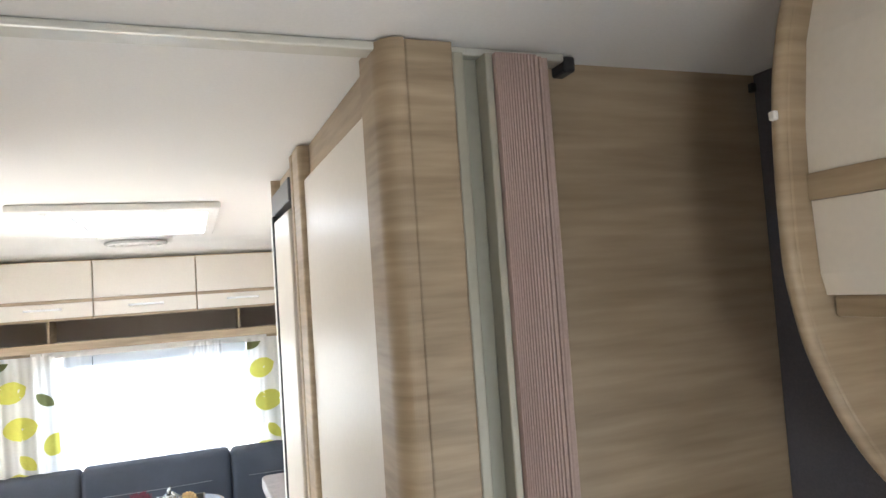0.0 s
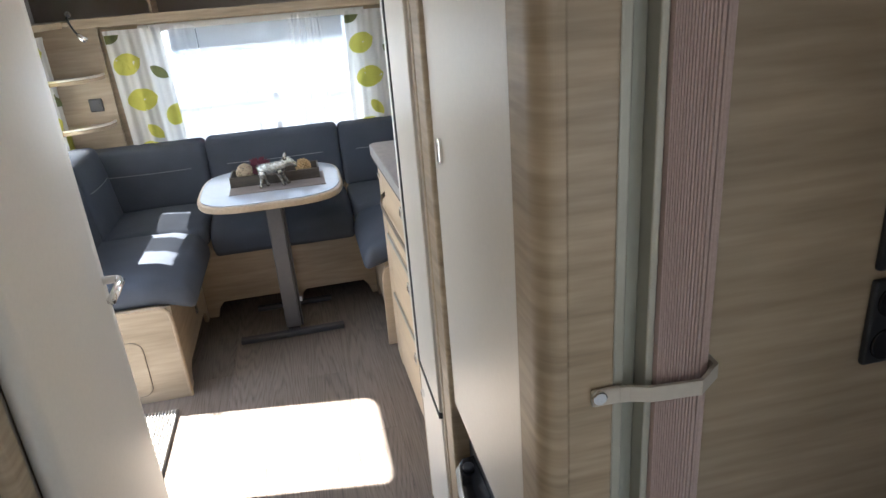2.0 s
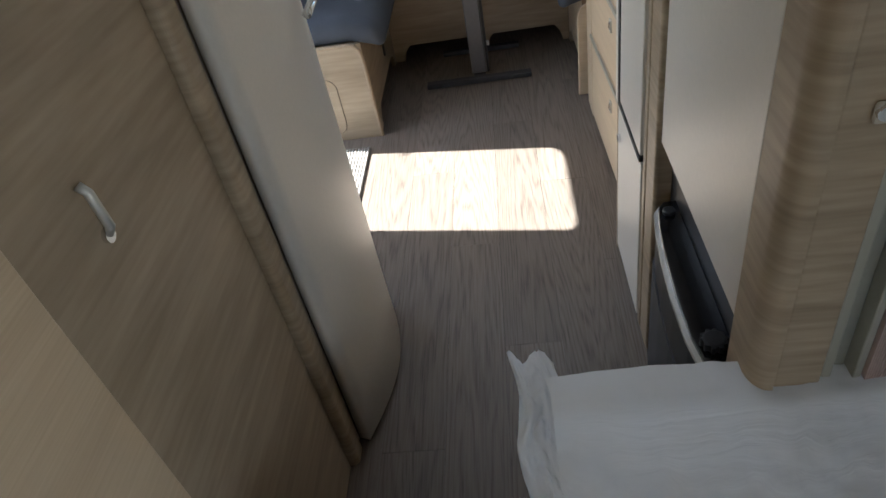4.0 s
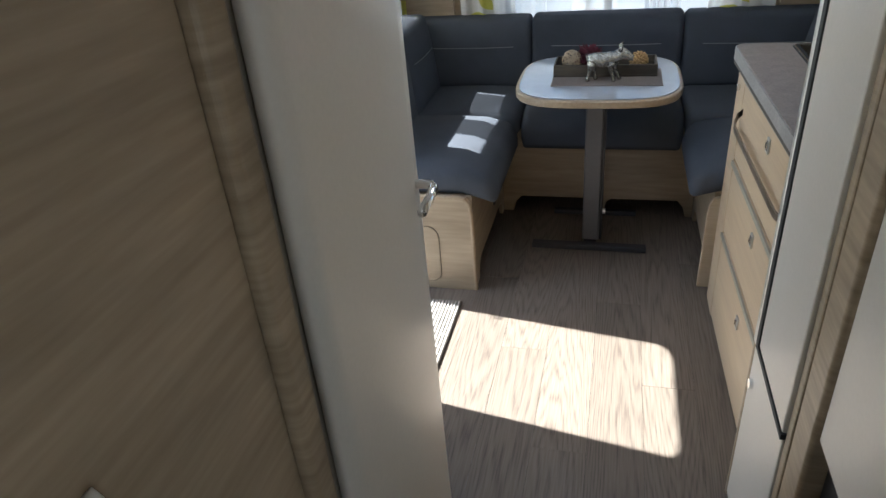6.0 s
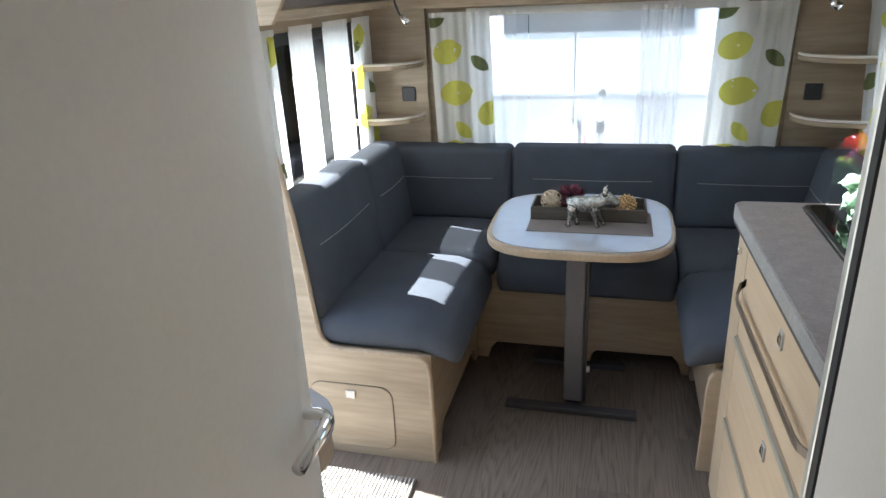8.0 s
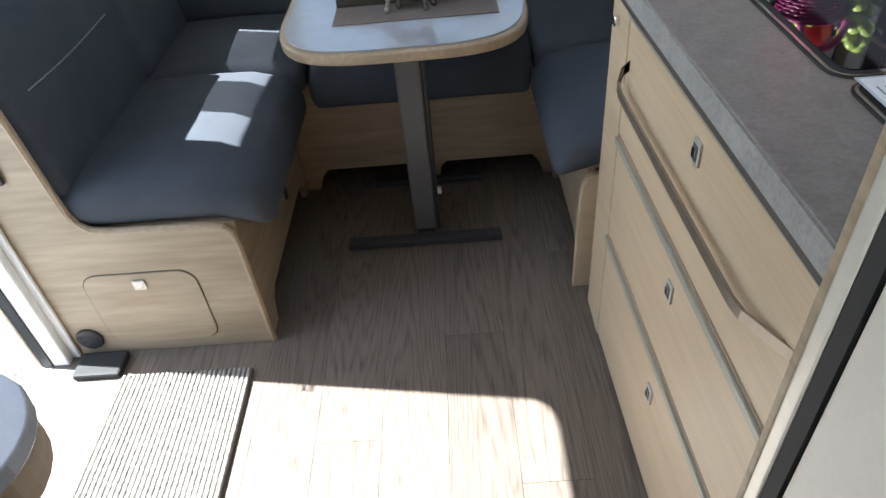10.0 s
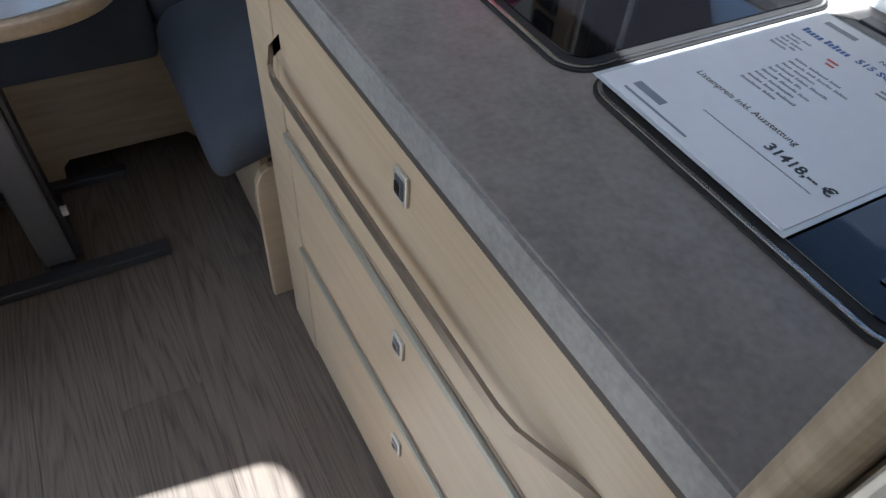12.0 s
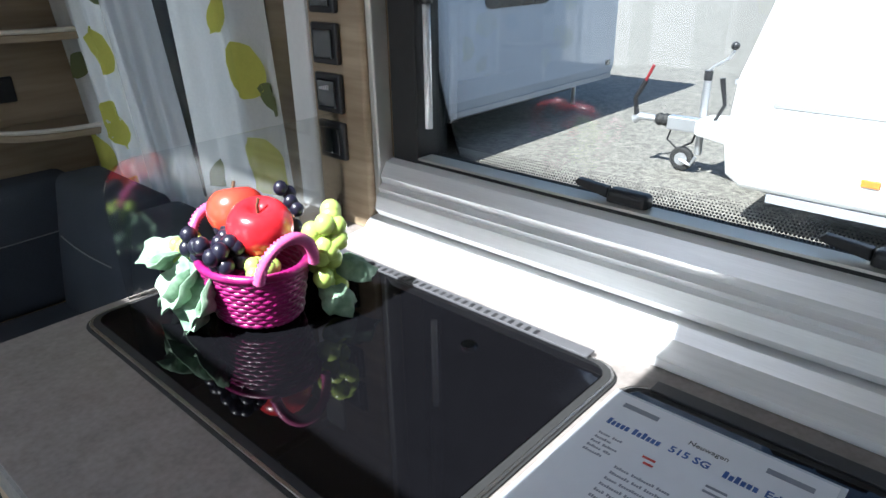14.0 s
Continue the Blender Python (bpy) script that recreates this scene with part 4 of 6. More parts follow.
backrest((0.875, 2.90, 0.5), -90, 0.48, 0.500, 0.875, 8, "slate blue backrest beside the kitchen")

# table
tb = thing("dinette_table", (-0.015, 3.0, 0), "rounded grey dinette table with oak edge on a steel pedestal", "table")


def squircle(cx, cy, a, b, e, n=56):
    return [(cx + a * math.copysign(abs(math.cos(2 * math.pi * i / n)) ** e, math.cos(2 * math.pi * i / n)), cy + b * math.copysign(abs(math.sin(2 * math.pi * i / n)) ** e, math.sin(2 * math.pi * i / n)) ) for i in range(n)]


part("edge_band", prism(squircle(-0.012, 3.045, 0.320, 0.322, 0.56), "z", 0.689, 0.719, 0.008, seg=3), OAK_EDGE, tb, "oak edge band")
part("tabletop", prism(squircle(-0.012, 3.045, 0.306, 0.308, 0.56), "z", 0.7192, 0.7225, 0.001), TABLETOP, tb)
part("column", box(-0.052, 0.018, 2.925, 2.985, 0.03, 0.688, 0.006), GREYMETAL, tb)
part("column_sleeve", box(0.0185, 0.030, 2.932, 2.978, 0.03, 0.688, 0.002), BLACK, tb)
part("top_bracket", box(-0.15, 0.12, 2.86, 3.2, 0.672, 0.688, 0.003), ANTHRACITE, tb)
part("foot_bar", box(-0.266, 0.219, 2.878, 2.918, 0.002, 0.026, 0.004), ANTHRACITE, tb)
part("foot_bar", box(-0.200, 0.180, 3.215, 3.25, 0.002, 0.024, 0.004), ANTHRACITE, tb)
part("foot_beam", box(-0.045, 0.010, 2.9185, 3.2145, 0.002, 0.022, 0.003), ANTHRACITE, tb)
part("knob", disc((0.036, 2.953, 0.16), 0.012, "x", 0.012, 14), ALU, tb)

pm = solid("placemat", box(-0.190, 0.230, 2.895, 3.13, 0.7228, 0.7250), varied("taupe_woven_mat", (0.20, 0.165, 0.145), 0.9, var=0.2, scale=30, fine=300, bump=0.4, stretch=(1, 6, 1)), "taupe woven placemat on the dinette table", "placemat")
SHIFT = 0.028
tray = thing("tray", (0.005, 3.07, 0.725), "long dark wooden tray on the placemat", "tray")
TRAYWOOD = varied("dark_weathered_wood", (0.105, 0.085, 0.062), 0.7, scale=3, fine=20, bump=0.3, stretch=(2, 20, 20), col2=(0.05, 0.04, 0.03))
part("base", box(-0.195, 0.205, 2.985, 3.135, 0.7252, 0.732), TRAYWOOD, tray)
for b in (box(-0.195, 0.205, 2.985, 2.993, 0.7322, 0.772, 0.002), box(-0.195, 0.205, 3.127, 3.135, 0.7322, 0.772, 0.002), box(-0.195, -0.187, 2.9932, 3.1268, 0.7322, 0.772, 0.002), box(0.197, 0.205, 2.9932, 3.1268, 0.7322, 0.772, 0.002)):
    part("side_board", b, TRAYWOOD, tray)

# wicker ball
bm = bmesh.new()
random.seed(4)
for i in range(15):
    ax = Vector((random.uniform(-1, 1), random.uniform(-1, 1), random.uniform(-1, 1))).normalized()
    u = ax.orthogonal().normalized()
    v = ax.cross(u)
    tube([Vector((-0.128, 3.06, 0.7735)) + 0.0385 * (math.cos(2 * math.pi * k / 20) * u + math.sin(2 * math.pi * k / 20) * v) for k in range(20)], 0.0026, 5, bm=bm, closed=True)
solid("wicker_ball", bm, varied("pale_rattan", (0.46, 0.36, 0.24), 0.8, var=0.2), "pale woven rattan ball in the tray", "ball", "balls in the tray")
bm = ball((0.135, 3.06, 0.768), 0.026)
for i in range(90):
    z = 1 - 2 * (i + 0.5) / 90
    g = i * 2.39996
    d = Vector((math.sqrt(1 - z * z) * math.cos(g), math.sqrt(1 - z * z) * math.sin(g), z))
    c = Vector((0.135, 3.06, 0.768))
    tube([c + d * 0.022, c + d * 0.034, c + d * 0.039], [0.006, 0.005, 0.001], 6, bm=bm)
solid("dried_seed_ball", bm, varied("straw_yellow_seed", (0.50, 0.33, 0.15), 0.8, var=0.3, scale=60), "straw yellow dried seed ball in the tray", "ball", "balls in the tray")
bm = ball((-0.062, 3.085, 0.765), 0.030)
random.seed(7)
for i in range(130):
    z = random.uniform(-0.1, 1)
    g = i * 2.39996
    d = Vector((math.sqrt(1 - z * z) * math.cos(g), math.sqrt(1 - z * z) * math.sin(g), z))
    c = Vector((-0.062, 3.085, 0.772))
    r = 0.062 * random.uniform(0.8, 1.1)
    s = d.orthogonal().normalized() * 0.007
    w = d.cross(s).normalized() * 0.004
    a = c + d * 0.015
    m_ = c + d * r * 0.7
    e = c + d * r
    vs = [bm.verts.new(p) for p in (a, m_ + s + w, e, m_ - s + w, m_ - w * 2)]
    bm.faces.new((vs[0], vs[1], vs[4]))
    bm.faces.new((vs[1], vs[2], vs[4]))
    bm.faces.new((vs[2], vs[3], vs[4]))
    bm.faces.new((vs[3], vs[0], vs[4]))
solid("artificial_flower", bm, varied("burgundy_petals", (0.13, 0.025, 0.04), 0.8, var=0.3, scale=30), "burgundy artificial flower head in the tray", "flower")

# silver pig figurine, one mesh
bm = bmesh.new()
px, py, pz = 0.005, 2.935, 0.7255
tube([(px - 0.068, py, pz + 0.078), (px - 0.060, py, pz + 0.080), (px - 0.040, py, pz + 0.080), (px - 0.005, py, pz + 0.078), (px + 0.025, py, pz + 0.083), (px + 0.042, py, pz + 0.090), (px + 0.054, py, pz + 0.099), (px + 0.068, py, pz + 0.102), (px + 0.082, py, pz + 0.096), (px + 0.098, py, pz + 0.087), (px + 0.106, py, pz + 0.085)], [0.010, 0.021, 0.027, 0.029, 0.028, 0.022, 0.022, 0.024, 0.018, 0.012, 0.012], 18, bm=bm)
for dx, dy, lean in ((-0.052, -0.014, -0.012), (-0.044, 0.015, 0.010), (0.022, -0.014, 0.014), (0.034, 0.015, 0.022)):
    tube([(px + dx + 0.006, py + dy, pz + 0.075), (px + dx, py + dy, pz + 0.058), (px + dx + lean * 0.3, py + dy, pz + 0.040), (px + dx + lean * 0.8, py + dy, pz + 0.018), (px + dx + lean, py + dy, pz + 0.008), (px + dx + lean + 0.003, py + dy, pz)], [0.020, 0.015, 0.0085, 0.0065, 0.0085, 0.0080], 12, bm=bm)
for dy in (-0.014, 0.014):
    tube([(px + 0.056, py + dy, pz + 0.116), (px + 0.058, py + dy * 1.4, pz + 0.130), (px + 0.066, py + dy * 1.6, pz + 0.142)], [0.008, 0.009, 0.001], 8, bm=bm)
tube([(px - 0.06, py, pz + 0.088), (px - 0.072, py - 0.004, pz + 0.092), (px - 0.070, py + 0.004, pz + 0.102), (px - 0.064, py, pz + 0.094)], 0.003, 6, bm=bm)
solid("pig_figurine", bm, varied("hammered_silver", (0.42, 0.41, 0.37), 0.20, metal=1.0, var=0.5, scale=45, fine=90, bump=1.0, dist=0.006), "hammered silver pig figurine on the dinette table", "figurine", smooth=True)
for ob in [o for o in bpy.data.objects if o.parent is None and o.name in ("tray", "wicker_ball", "dried_seed_ball", "artificial_flower", "pig_figurine")]:
    ob.location.y += SHIFT
    ob.location.x += 0.006


# ---------------------------------------------------------------- curtains
def curtain(name, along, at, a0, a1, z0, z1, mat_, label, waves=5, depth=0.016, lemons=True, seed=1, slant=0.0, face=-1):
    """A hanging cloth along x (at y) or along y (at x), with folds. face: the side that looks at the room."""
    t = thing(name, (at if along == "y" else (a0 + a1) / 2, at if along == "x" else (a0 + a1) / 2, z0), label, "curtain", "curtains" if lemons else "voiles")
    L = a1 - a0

    def place(a, z, off=0.0):
        u = (a - a0) / L
        w = depth * math.sin(2 * math.pi * waves * u + seed) * (0.55 + 0.45 * (z1 - z) / (z1 - z0)) + 0.3 * depth * math.sin(2 * math.pi * waves * 2.3 * u + 2 * seed)
        d = at + w + face * off
        aa = a + slant * (z1 - z)
        return (aa, d, z) if along == "x" else (d, aa, z)
    part("cloth", grid(lambda u, v: place(a0 + L * u, z0 + (z1 - z0) * v), max(32, waves * 16), 12), mat_, t, smooth=True)
    part("heading", grid(lambda u, v: place(a0 + L * u, z1 + 0.0 + 0.018 * v, 0.003), max(16, waves * 10), 1), WHITE, t)
    if lemons:
        rnd = random.Random(seed)
        # one repeat of the print: kind, place across, place down, size, turn
        for kind, pu, pv, ps, ang in (("leaf", 0.10, 0.03, 0.70, 0.3), ("lemon", 0.27, 0.24, 1.0, 0.35), ("leaf", 0.80, 0.32, 0.72, -0.7), ("lemon", 0.38, 0.53, 1.08, 0.15),
                                      ("lemon", 0.90, 0.68, 0.85, 1.2), ("small", 0.48, 0.80, 0.75, -0.9), ("lemon", 0.33, 0.96, 0.95, 0.1)):
            if L > 0:
                c = a0 + L * (pu if seed % 2 else 1 - pu) + rnd.uniform(-0.004, 0.004)
                zz = z1 - (z1 - z0) * ((pv + (0.0 if seed < 6 else 0.13 * (seed % 4))) % 1.0)
                size, squash = 0.066 * ps, min(1.0, L * 0.26 / 0.068)
                b = bmesh.new()
                pts = []
                for k in range(22):
                    g = 2 * math.pi * k / 22
                    ex = size * math.cos(g) * (1.0 + (0.10 if math.cos(g) > 0.97 else 0))
                    ey = size * (0.80 if kind == "lemon" else 0.55) * math.copysign(abs(math.sin(g)) ** (1.0 if kind == "lemon" else 1.4), math.sin(g))
                    pts.append((squash * (ex * math.cos(ang) - ey * math.sin(ang)), ex * math.sin(ang) + ey * math.cos(ang)))
                pts = [(min(max(c + p[0], a0 + 0.003), a1 - 0.003), min(max(zz + p[1], z0 + 0.003), z1 - 0.003)) for p in pts]
                cv = b.verts.new(place(c, zz, 0.0050))
                rings = []
                for f in (0.35, 0.7, 1.0):
                    rings.append([b.verts.new(place(c + (p[0] - c) * f, zz + (p[1] - zz) * f, 0.0050)) for p in pts])
                for k in range(22):
                    q = (k + 1) % 22
                    b.faces.new((cv, rings[0][k], rings[0][q]))
                    for ra, rb_ in zip(rings, rings[1:]):
                        b.faces.new((ra[k], rb_[k], rb_[q], ra[q]))
                part("printed_leaf" if kind == "leaf" else "printed_lemon", b, LEAFPRINT if kind == "leaf" else LEMON, t, smooth=True)
    return t


LC = "white curtain printed with yellow lemons and green leaves"
curtain("curtain", "x", 3.735, -0.735, -0.460, 0.775, 1.395, CURTAIN, LC, 3, 0.012, True, 3, 0.03)
curtain("curtain", "x", 3.735, 0.462, 0.752, 0.775, 1.395, CURTAIN, LC, 3, 0.012, True, 5, -0.03)
curtain("voile", "x", 3.765, -0.455, -0.30, 0.775, 1.395, SHEER, "white voile over the front window", 2, 0.005, False, 2)
curtain("voile", "x", 3.765, -0.295, 0.455, 0.775, 1.395, SHEER, "white voile over the front window", 2, 0.004, False, 6)
curtain("voile", "x", 3.752, 0.17, 0.34, 0.775, 1.395, SHEER, "gathered white voile at the front window", 4, 0.010, False, 8)
curtain("curtain", "y", -1.000, 2.590, 2.785, 0.775, 1.395, CURTAIN, LC, 3, 0.012, True, 7, 0.0, 1)
curtain("curtain", "y", -1.005, 3.49, 3.69, 0.775, 1.395, CURTAIN, LC, 3, 0.012, True, 9, 0.0, 1)
curtain("voile", "y", -1.015, 2.935, 3.125, 0.775, 1.395, VOILE_DENSE, "white voile over the side window", 3, 0.008, False, 4, 0.0, 1)
curtain("voile", "y", -1.015, 3.228, 3.48, 0.775, 1.395, VOILE_DENSE, "white voile over the side window", 4, 0.008, False, 5, 0.0, 1)
curtain("curtain", "y", 1.012, 2.750, 3.09, 0.775, 1.395, CURTAIN, LC, 3, 0.012, True, 11, -0.10, -1)
curtain("curtain", "y", 1.012, 3.44, 3.76, 0.775, 1.395, CURTAIN, LC, 3, 0.012, True, 13, -0.28, -1)
curtain("voile", "y", 1.018, 3.20, 3.46, 0.775, 1.395, SHEER, "white voile over the side window", 3, 0.008, False, 7, -0.20, -1)

# pelmet shelf, niche, overhead cabinets
shelf = thing("pelmet_shelf", (0, 3.6, 1.45), "oak pelmet shelf above the dinette windows", "shelf")
part("front_board", box(-HALF + 0.003, HALF - 0.003, 3.50, 3.797, 1.448, 1.476, 0.004), OAK_UP, shelf)
part("front_lip", box(-0.80, 0.80, 3.488, 3.4995, 1.440, 1.482, 0.003), OAK_UP, shelf)
part("side_board", box(-HALF + 0.003, -0.84, 2.50, 3.4995, 1.448, 1.476, 0.004), OAK_UP, shelf)
part("side_board", box(0.86, HALF - 0.003, 2.72, 3.4995, 1.448, 1.476, 0.004), OAK_UP, shelf)
part("niche_back", box(-1.05, 1.05, 3.700, 3.708, 1.4765, 1.585), NICHE, shelf, "grey-brown niche back")
part("niche_side", box(-0.955, -0.947, 2.55, 3.49, 1.4765, 1.585), NICHE, shelf)
for x in (-0.45, 0.42):
    part("divider", box(x - 0.006, x + 0.006, 3.53, 3.699, 1.4765, 1.584), OAK_UP, shelf)


def overhead(x0, x1, name="overhead_cabinet", lab="cream overhead cabinet with an oak band above the front window"):
    t = thing(name, ((x0 + x1) / 2, 3.6, 1.585), lab, "cabinet", "front overhead cabinets")
    part("carcass", box(x0 + 0.001, x1 - 0.001, 3.472, 3.797, 1.586, 1.868), OAK_FRONT, t)
    d = part("upper_door", box(x0 + 0.003, x1 - 0.003, 3.452, 3.4715, 1.684, 1.862, 0.002), CREAM, t)
    part("oak_band", box(x0 + 0.003, x1 - 0.003, 3.450, 3.4715, 1.668, 1.6835, 0.002), OAK_UP, t)
    low = part("lower_door", box(x0 + 0.003, x1 - 0.003, 3.452, 3.4715, 1.598, 1.6675, 0.002), CREAM, t)
    part("bottom_band", box(x0 + 0.003, x1 - 0.003, 3.450, 3.4715, 1.586, 1.5975), OAK_UP, t)
    xm = (x0 + x1) / 2
    part("handle", tube([(xm - 0.075, 3.452, 1.640), (xm - 0.072, 3.436, 1.640), (xm - 0.062, 3.430, 1.640), (xm + 0.062, 3.430, 1.640), (xm + 0.072, 3.436, 1.640), (xm + 0.075, 3.452, 1.640)], 0.0055, 8), ALU, low, "brushed metal handle", smooth=True)


for a, b in ((-0.667, -0.245), (-0.245, 0.218), (0.218, 0.660)):
    overhead(a, b)


def corner_cabinet(s):
    t = thing("corner_cabinet", (s * 0.85, 3.5, 1.585), "cream corner overhead cabinet with an oak band", "cabinet", "corner overhead cabinets")
    o = [(s * 1.056, 3.797), (s * 0.669, 3.797), (s * 0.669, 3.460), (s * 0.80, 3.335), (s * 1.056, 3.335)]
    part("carcass", prism(o, "z", 1.586, 1.868), CREAM, t)
    part("oak_band", prism([(s * 0.666, 3.458), (s * 0.797, 3.332), (s * 0.80, 3.335), (s * 0.669, 3.461)], "z", 1.668, 1.684), OAK_UP, t)
    part("handle", tube([(s * 0.70, 3.425, 1.640), (s * 0.693, 3.415, 1.640), (s * 0.757, 3.352, 1.640), (s * 0.766, 3.360, 1.640)], 0.0055, 8), ALU, t, "brushed metal handle")


corner_cabinet(-1)


def side_overhead(y0, y1):
    t = thing("overhead_cabinet", (-0.9, (y0 + y1) / 2, 1.585), "cream side overhead cabinet with an oak band", "cabinet", "side overhead cabinets")
    part("carcass", box(-1.056, -0.822, y0 + 0.001, y1 - 0.001, 1.586, 1.872), OAK_FRONT, t)
    part("upper_door", box(-0.8215, -0.802, y0 + 0.003, y1 - 0.003, 1.684, 1.880, 0.002), CREAM, t)
    part("oak_band", box(-0.8215, -0.800, y0 + 0.003, y1 - 0.003, 1.668, 1.6835, 0.002), OAK_UP, t)
    part("lower_door", box(-0.8215, -0.802, y0 + 0.003, y1 - 0.003, 1.598, 1.6675, 0.002), CREAM, t)
    ym = (y0 + y1) / 2
    part("handle", tube([(-0.802, ym - 0.075, 1.640), (-0.784, ym - 0.066, 1.640), (-0.784, ym + 0.066, 1.640), (-0.802, ym + 0.075, 1.640)], 0.0055, 8), ALU, t, "brushed metal handle")


side_overhead(2.93, 3.333)
side_overhead(2.52, 2.93)
t = thing("cabinet_end_panel", (-0.92, 2.51, 1.45), "curved oak end panel of the side overhead cabinets", "panel")
part("board", prism([(-1.056, 1.43), (-0.84, 1.44), (-0.80, 1.50), (-0.785, 1.60), (-0.785, 1.78), (-0.81, 1.915), (-1.056, 1.915)], "y", 2.498, 2.518, 0.003), OAK_UP, t)

# corner shelves
for s in (-1, 1):
    tagged(solid("corner_panel", box(min(s * 0.765, s * 1.055), max(s * 0.765, s * 1.055), 3.772, 3.797, 0.5, 1.447), OAK, "oak corner panel beside the front window", "panel", kind="structure"))
    for z in (0.945, 1.185):
        pts = [(s * 1.056, 3.771)] + [(s * (1.056 - 0.275 * math.cos(radians(g)) ** 0.8), 3.771 - 0.20 * math.sin(radians(g)) ** 0.8) for g in (0, 8, 16, 26, 36, 46, 56, 66, 76, 84, 90)]
        t = thing("corner_shelf", (s * 0.95, 3.7, z), "small rounded oak corner shelf with a pale edge", "shelf", "corner shelves")
        part("board", prism(pts, "z", z, z + 0.018, 0.003), OAK_UP, t)
        part("lip", tube([(p[0] + s * 0.004, p[1] + 0.004, z + 0.024) for p in pts[1:]], 0.006, 8), CREAM, t, "pale raised lip")
    so = thing("wall_socket", (s * 0.85, 3.77, 1.02), "black square socket between the corner shelves", "socket", "corner sockets")
    part("plate", box(min(s * 0.825, s * 0.89), max(s * 0.825, s * 0.89), 3.761, 3.7715, 1.025, 1.090, 0.003), BLACK, so)
    part("insert", disc((s * 0.8575, 3.760, 1.0575), 0.022, "y", 0.004, 20), BLACK, so)
    la = thing("reading_lamp", (s * 0.72, 3.50, 1.44), "small flexible chrome reading spot under the pelmet", "lamp", "reading lamps")
    x = s * 0.78
    part("base", disc((x - 0.02, 3.492, 1.505), 0.014, "y", 0.016, 16, 0.002), CHROME, la)
    part("neck", tube([(x - 0.02, 3.482, 1.505), (x - 0.022, 3.462, 1.49), (x - 0.012, 3.452, 1.46), (x, 3.452, 1.43), (x + 0.012, 3.450, 1.412)], 0.0045, 8), BLACK, la, smooth=True)
    part("head", tube([(x + 0.010, 3.450, 1.416), (x + 0.022, 3.448, 1.404), (x + 0.040, 3.445, 1.390)], [0.010, 0.013, 0.016], 12), CHROME, la, smooth=True)

# roof light and vent
rl = thing("roof_light", (-0.003, 2.44, TOP), "white framed roof light with its blind pushed open", "skylight")
for b in (box(-0.283, 0.290, 2.015, 2.117, TOP - 0.022, TOP - 0.001, 0.006), box(-0.283, 0.290, 2.811, 2.865, TOP - 0.022, TOP - 0.001, 0.006), box(-0.283, -0.2255, 2.1175, 2.8105, TOP - 0.022, TOP - 0.001, 0.006), box(0.2505, 0.290, 2.1175, 2.8105, TOP - 0.022, TOP - 0.001, 0.006)):
    part("frame", b, WHITE, rl)
part("blind", box(-0.223, -0.175, 2.119, 2.809, TOP + 0.004, TOP + 0.006), BLIND, rl)
part("blind_bar", box(-0.174, -0.160, 2.119, 2.809, TOP + 0.000, TOP + 0.010), WHITE, rl)
rv = thing("roof_vent", (-0.02, 3.06, TOP - 0.04), "round grey roof vent behind the roof light", "vent")
c_ = Vector((-0.02, 3.05, TOP - 0.012))
part("ring", disc(c_, 0.150, "z", 0.020, 36, 0.006), WHITE, rv)
part("dish", disc(c_ - Vector((0, 0, 0.020)), 0.126, "z", 0.012, 36, 0.004), varied("pale_grey_vent", (0.42, 0.42, 0.41), 0.5, var=0.06), rv)
for k in range(3):
    rr = 0.112 - 0.032 * k
    part("louvre_ring", tube([c_ + Vector((rr * math.cos(g * math.pi / 16), rr * math.sin(g * math.pi / 16), -0.028)) for g in range(32)], 0.004, 6, closed=True), WHITE, rv, smooth=True)

# ---------------------------------------------------------------- bedside
oc = thing("bed_overhead_cabinet", (0.9, -0.4, 1.4), "cream overhead cabinet above the bed with curved oak end panel", "cabinet")
prof = [(0.80, 1.93), (0.776, 1.86), (0.762, 1.77), (0.758, 1.65), (0.766, 1.59), (0.784, 1.53), (0.822, 1.46), (0.872, 1.40), (0.94, 1.345), (1.045, 1.31)]


def eased(pts, n=5):
    """The same line with n smooth steps between its points."""
    P = [Vector(p) for p in (pts[0], *pts, pts[-1])]
    out = []
    for a, b, c, d in zip(P, P[1:], P[2:], P[3:]):
        for k in range(n):
            u = k / n
            out.append(tuple(0.5 * (2 * b + (c - a) * u + (2 * a - 5 * b + 4 * c - d) * u * u + (3 * b - a - 3 * c + d) * u ** 3)))
    return out + [tuple(P[-1])]


prof = eased(prof)
part("end_panel", prism(prof + [(1.045, 1.93)], "y", 0.385, 0.403, 0.003), OAK_UP, oc)
part("curved_edge", tube([(x, 0.394, z) for x, z in prof], 0.0085, 8), OAK_UP, oc, smooth=True)
part("upper_door", prism([(x, z) for x, z in [(0.822, 1.93), (0.798, 1.86), (0.785, 1.77), (0.783, 1.722), (0.83, 1.722), (0.85, 1.93)]], "y", -1.2, 0.3845), CREAM, oc)
part("oak_band", box(0.780, 0.83, -1.2, 0.3845, 1.694, 1.7215), OAK_UP, oc)
part("lower_door", prism([(0.783, 1.6935), (0.786, 1.62), (0.792, 1.598), (0.83, 1.598), (0.83, 1.6935)], "y", -1.2, 0.3845), CREAM, oc)
part("shelf_board", box(0.80, 1.045, -1.2, 0.3845, 1.575, 1.5975, 0.004), OAK_UP, oc)
part("back_board", box(1.02, 1.045, -1.2, 0.3845, 1.32, 1.5745), OAK, oc)
part("side_pin", box(0.750, 0.757, 0.390, 0.398, 1.778, 1.788, 0.002), WHITE, oc)
